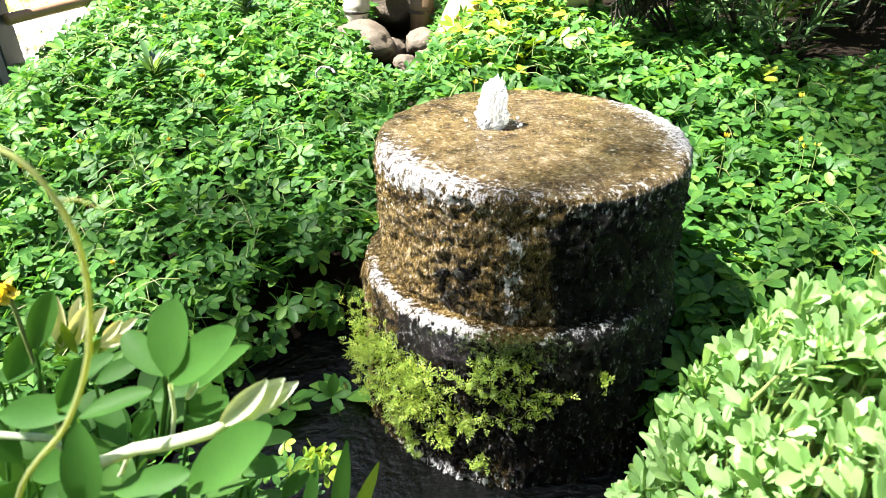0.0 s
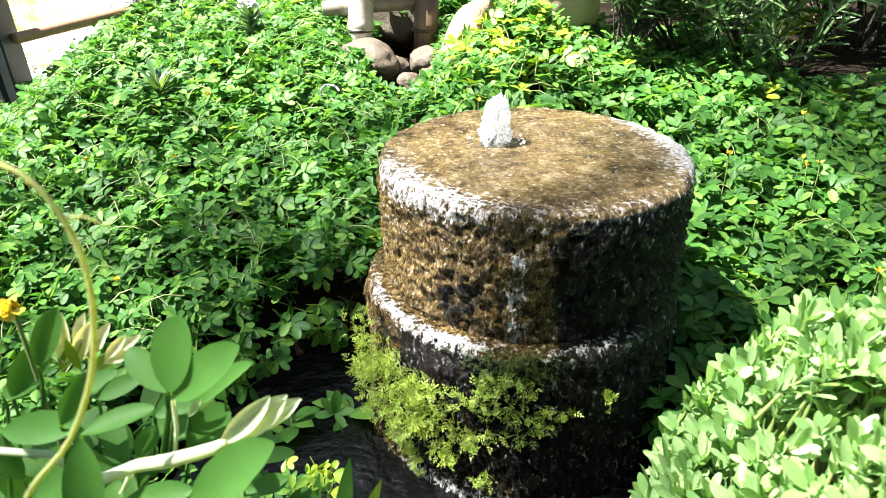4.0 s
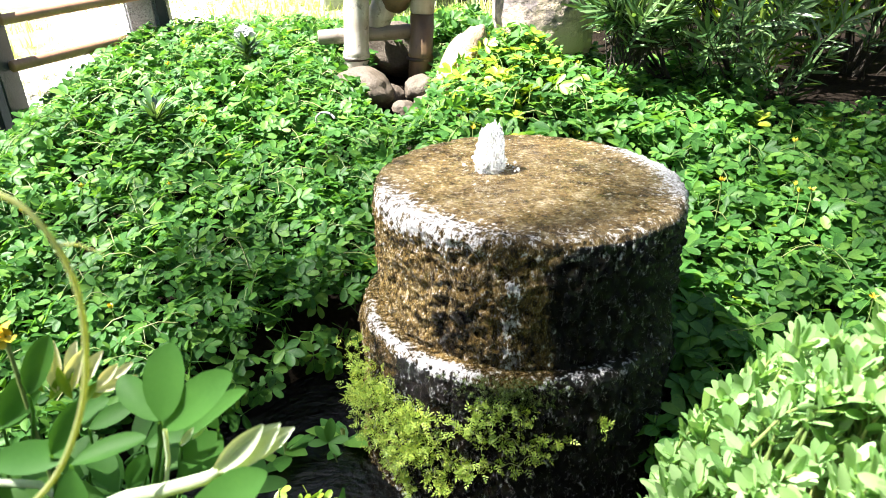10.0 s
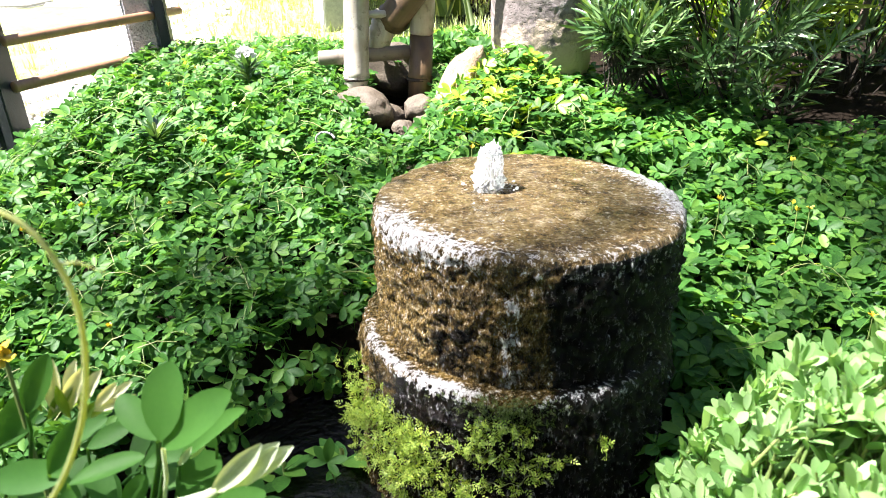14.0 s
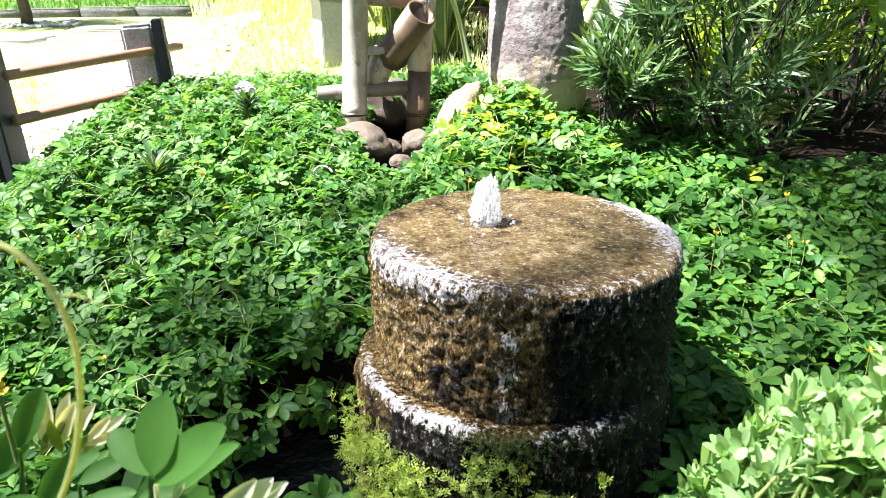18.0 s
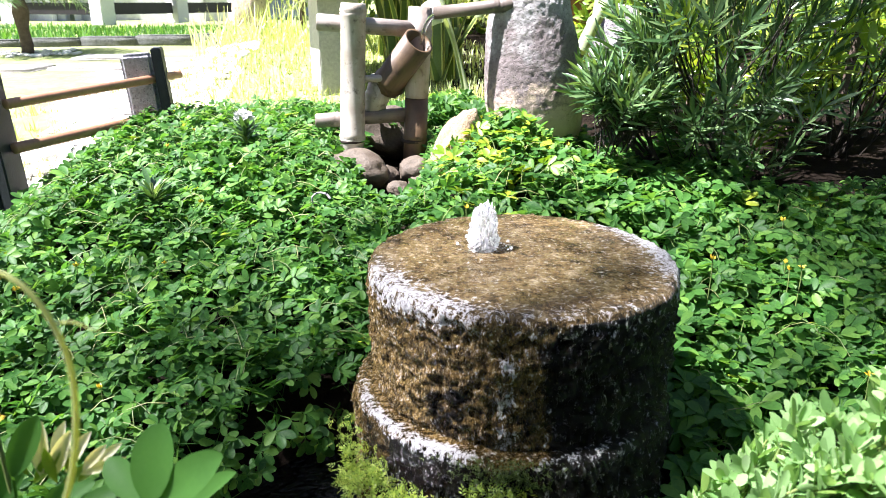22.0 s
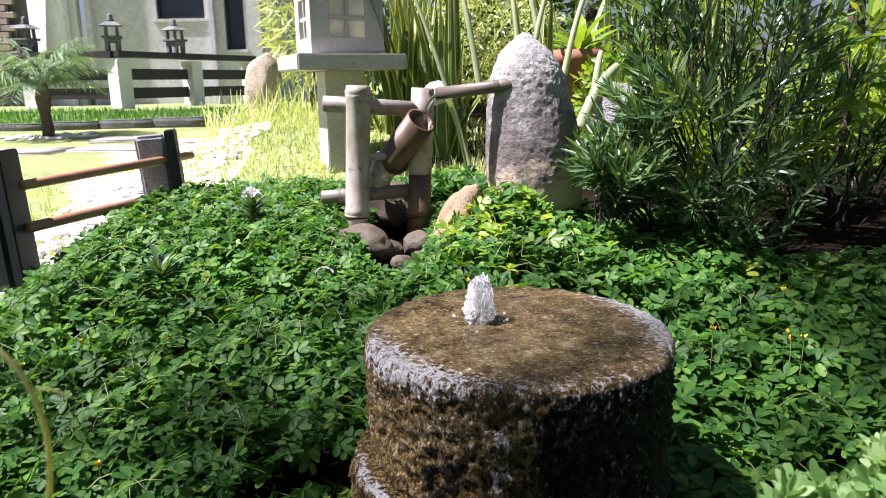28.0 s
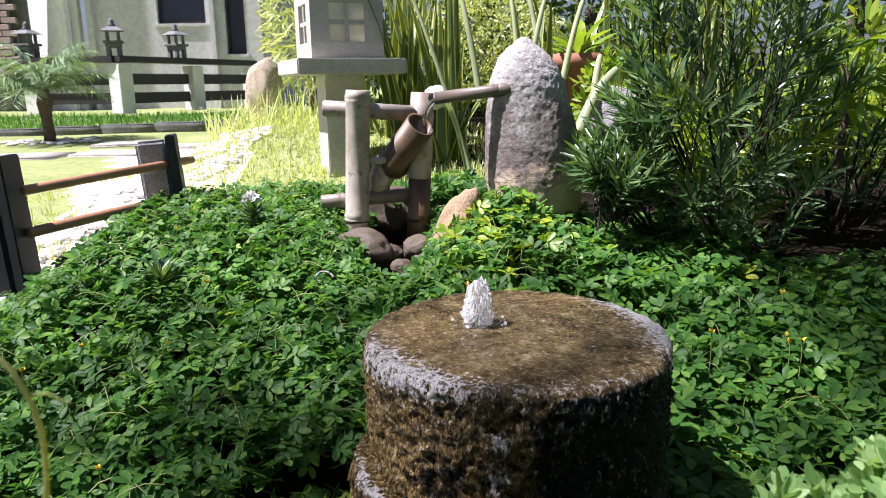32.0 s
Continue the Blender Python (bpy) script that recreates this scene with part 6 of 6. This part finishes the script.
def tuft(a, z, lift, k, size, spread=0.006):
    nrm = np.array([math.cos(a), math.sin(a), 0.5])
    p = on_drum(a, z, 0.246 + lift)
    pieces.append(scatter(TUFT, p + rm.normal(0, spread, (k, 3)), nrm * 0.5 + rm.normal(0, 0.7, (k, 3)), nrm + rm.normal(0, 0.4, (k, 3)), rm.uniform(size * 0.75, size * 1.2, k)))


# thick clump at one side
for i in range(420):
    d0 = rm.uniform(195, 236)
    lo = 0.035 + 0.06 * ((d0 - 208) / 20) ** 2 * (d0 < 208) + 0.04 * smooth01(d0, 222, 236)
    z = lo + (0.195 - 0.03 * smooth01(d0, 215, 236) - lo) * rm.beta(1.5, 1.3)
    if noise.noise(Vector((d0 * 0.22, z * 42, 2.0))) < -0.06:
        continue
    tuft(math.radians(d0), z, 0.002 + abs(rm.normal(0, 0.009)) + 0.01 * rm.random(), 4, 0.0052, 0.007)
# short dark moss on the front of the ledge
pad = []
for i in range(330):
    d0, z = rm.normal(262, 8), 0.232 - 0.022 * abs(rm.normal())
    p = on_drum(math.radians(d0), z, 0.246 - 0.012 * (z > 0.226) * rm.random())
    pad.append(scatter(TUFT, p + rm.normal(0, 0.002, (2, 3)), rm.normal(0, 0.5, (2, 3)) + np.array([0, -0.4, 0.8]), rm.normal(0, 1, (2, 3)), rm.uniform(0.002, 0.0034, 2)))
# trailing strands with gaps between them
for line in (((214, 0.16), (226, 0.165), (236, 0.15), (246, 0.155), (252, 0.15)), ((222, 0.11), (232, 0.1), (242, 0.105), (250, 0.09), (258, 0.1), (266, 0.105), (273, 0.13), (281, 0.142)),
             ((250, 0.15), (256, 0.14), (262, 0.15), (268, 0.135), (276, 0.15)), ((253, 0.196), (259, 0.19), (265, 0.186), (269, 0.178)), ((252, 0.18), (257, 0.172)),
             ((226, 0.07), (234, 0.085), (242, 0.08), (249, 0.075), (253, 0.088)), ((229, 0.13), (237, 0.122), (244, 0.13)), ((222, 0.04), (228, 0.02), (232, -0.012)),
             ((214, 0.06), (218, 0.045), (224, 0.03), (229, 0.02)), ((252, 0.015), (256, 0.02)), ((292, 0.155), (294, 0.152)), ((236, 0.06), (241, 0.05), (244, 0.035))):
    p = curve([(a, z, 0) for a, z in line], 8 * len(line))
    path = np.array([on_drum(math.radians(a), z, 0.249 + 0.004 * math.sin(i)) for i, (a, z, _) in enumerate(p)])
    rods.append(sweep(path, 0.0007, 4))
    for a, z, _ in p:
        if rm.random() < 0.72:
            tuft(math.radians(a + rm.normal(0, 0.6)), z + rm.normal(0, 0.006), 0.002 + 0.007 * rm.random(), 3, 0.0052, 0.005)
moss = empty("creeper", pose(DRUM[0], DRUM[1], 0.1), "tiny-leaved yellow-green creeper on the wet lower drum", "plant")
off = np.array([DRUM[0], DRUM[1], 0.1])
v, t = merge(pieces)
tagged(put("foliage", tri_mesh("foliage", v - off, t, M["moss"]), moss), kind="stuff")
v, t = merge(pad)
tagged(put("moss_pad", tri_mesh("moss_pad", v - off, t, M["sword"]), moss, "short dark green moss"), kind="stuff")
v, t = merge(rods)
tagged(put("stem_mat", tri_mesh("stem_mat", v - off, t, M["stem"]), moss), kind="stuff")

# leaves hanging into the pit and at the water
rp = np.random.default_rng(131)
n = 60
s = rp.random(n)
ex, ey = -0.17 - 0.26 * s + rp.normal(0, 0.02, n), 1.13 - 0.3 * s + rp.normal(0, 0.02, n)
ez = 0.12 - 0.1 * rp.random(n) ** 1.3
up = np.stack([rp.normal(0.6, 0.4, n), rp.normal(-0.7, 0.4, n), np.full(n, 0.7)], 1)
dr = np.stack([rp.normal(0.5, 0.5, n), rp.normal(-0.5, 0.5, n), rp.normal(-0.6, 0.3, n)], 1)
stuff("hanging_leaves", scatter(LEAF4, np.column_stack([ex, ey, ez]), dr, up, rp.uniform(0.02, 0.032, n)), M["peanut"], "ground-cover leaves hanging over the pool edge", "ground cover")


n = 80
lx, ly = rp.uniform(-0.36, -0.14, n), rp.uniform(0.48, 0.7, n)
lz = 0.02 + 0.1 * rp.random(n) - 0.1 * np.clip(lx + 0.2, 0, 1)
up = np.stack([rp.normal(0, 0.5, n), rp.normal(-0.3, 0.4, n), np.ones(n)], 1)
dr = np.stack([rp.normal(0, 1, n), rp.normal(0, 1, n), rp.normal(0.1, 0.3, n)], 1)
stuff("waterside_leaves", scatter(LEAF4, np.column_stack([lx, ly, lz]), dr, up, rp.uniform(0.011, 0.021, n)), M["peanut"], "ground-cover leaves growing at the water's edge", "ground cover")
for k, (x, y) in enumerate(((-0.15, 0.93), (-0.24, 0.9))):
    rosette("water_weed", (x, y, POOL - 0.01), 9, 0.06, M["peanut"], "small leafy weed standing in the dark water", (0.1, 0.9), 0.5, 200 + k)

# larger leaf in the water, blades and yellow-green leaves at the near edge of the pool
big = empty("water_weed", pose(-0.165, 0.885, POOL), "green four-leaflet weed rising from the dark water", "plant")
for d, face, ln in (((0.15, 0.1, 1.0), (0.2, -0.9, 0.3), 0.042), ((-0.5, 0.1, 0.75), (0.3, -0.8, 0.5), 0.034), ((-1.0, -0.2, 0.1), (0.1, -0.5, 0.9), 0.032), ((0.9, -0.1, 0.35), (-0.3, -0.5, 0.9), 0.034), ((0.5, -0.6, -0.1), (0.0, -0.4, 0.9), 0.03)):
    v, t = scatter(BROAD, np.array([[0.0, 0.0, 0.045]]), np.array([d]), np.array([face]), [ln])
    put("leaf", tri_mesh("leaf", v, t, M["near_leaf"]), big)
v, t = sweep([(0.03, 0.01, -0.03), (0.01, 0.005, 0.0), (0, 0, 0.046)], 0.0014, 6)
put("stem", tri_mesh("stem", v, t, M["stem"]), big)
for base, tip, mat, lab in (((-0.122, 0.56, 0.04), (-0.096, 0.585, 0.2), "near_leaf", "green grass blade at the pool's edge"), ((-0.112, 0.55, 0.06), (-0.061, 0.58, 0.175), "young", "yellow-green grass blade at the pool's edge"), ((-0.16, 0.56, 0.04), (-0.135, 0.6, 0.165), "near_leaf", "green grass blade at the pool's edge")):
    base, tip = np.array(base), np.array(tip)
    v, t = scatter(leaflet(0.13, 0.015, 0.06, 6, 0.3), base[None], (tip - base)[None], np.array([[0.1, -0.9, 0.3]]), [np.linalg.norm(tip - base)])
    tagged(put("grass_blade", tri_mesh("grass_blade", v, t, M[mat])), lab, "grass", "blades at the pool")
n = 11
ax = np.column_stack([rp.uniform(-0.19, -0.13, n), rp.uniform(0.6, 0.66, n), rp.uniform(0.1, 0.15, n)])
stuff("yellow_leaves", scatter(LEAF4, ax, rp.normal(0, 1, (n, 3)), np.tile([[0.1, -0.6, 0.8]], (n, 1)), rp.uniform(0.012, 0.02, n)), M["young"], "small yellow-green leaves at the near pool edge", "ground cover")

# ---- unseen tree added on the sunny side, to shade the bed ----
rt = np.random.default_rng(141)
shift = sun_from * (10.0 / sun_from.z)
foot = Vector((shift.x - 2.06, shift.y - 2.2, 0.22))
tree = empty("added_shade_tree", pose(*foot), "unseen leafy tree added to shade the fountain bed", "tree")
v, t = sweep([(0, 0, -0.1), (0.1, 0.1, 3.0), (0.4, 0.8, 6.5), (1.2, 2.0, 9.6)], [0.26, 0.22, 0.16, 0.06], 10)
put("trunk", tri_mesh("trunk", v, t, M["bark"]), tree)
for k, b in enumerate(((0.6, 4.0, 10.2), (3.0, 3.6, 10.3), (3.6, 1.4, 10.2), (2.0, 0.8, 10.3))):
    v, t = sweep([(0.4, 0.8, 6.5), ((0.3 + b[0]) / 2, (0.8 + b[1]) / 2, 8.8), b], [0.12, 0.07, 0.02], 7)
    put("limb", tri_mesh("limb", v, t, M["bark"]), tree)
n = 11500
px, py, pz = rt.uniform(-1.05, 2.6, n), rt.uniform(-1.6, 1.9, n), rt.uniform(-0.6, 0.6, n)
keep = (px > -0.95 + 0.1 * np.sin(py * 5)) & (py < 1.75 + 0.1 * np.sin(px * 6)) & (rt.random(n) < np.where(px < 0.12, np.where(px < -0.62, 0.62, 0.86), np.where((px > 0.5) & (py > 0.95), np.where(py > 1.2, 0.8, 0.6), 0.34)))
# extra leaves placed to darken the far bed, the poolside and the near plant
ex = np.concatenate([rt.uniform(0.98, 1.8, 850), rt.uniform(-0.4, 0.0, 300), rt.uniform(-0.2, 0.4, 130)])
ey = np.concatenate([rt.uniform(1.22, 1.9, 850), rt.uniform(0.75, 1.36, 300), rt.uniform(0.1, 0.56, 130)])
ok = (ex < 0.5) | (ex > 0.8 + 0.6 * np.clip(1.5 - ey, 0, 1) + 0.1 * np.sin(ey * 7))
px, py, pz = np.concatenate([px[keep], ex[ok]]), np.concatenate([py[keep], ey[ok]]), np.concatenate([pz[keep], rt.uniform(-0.6, 0.6, ok.sum())])
keep = np.ones(len(px), bool)
place = np.stack([px, py, 0 * pz], 1)[keep] + np.array(shift) * (1 + pz[keep] / 10.0)[:, None] - np.array([foot.x, foot.y, 0.2])
k = len(place)
v, t = scatter(leaflet(0.5, 0.05, 0.1, 2), place, unit(k, rt), unit(k, rt) + np.array([0, 0, 0.8]), rt.uniform(0.05, 0.085, k))
put("crown", tri_mesh("crown", v, t, M["hedge"]), tree)
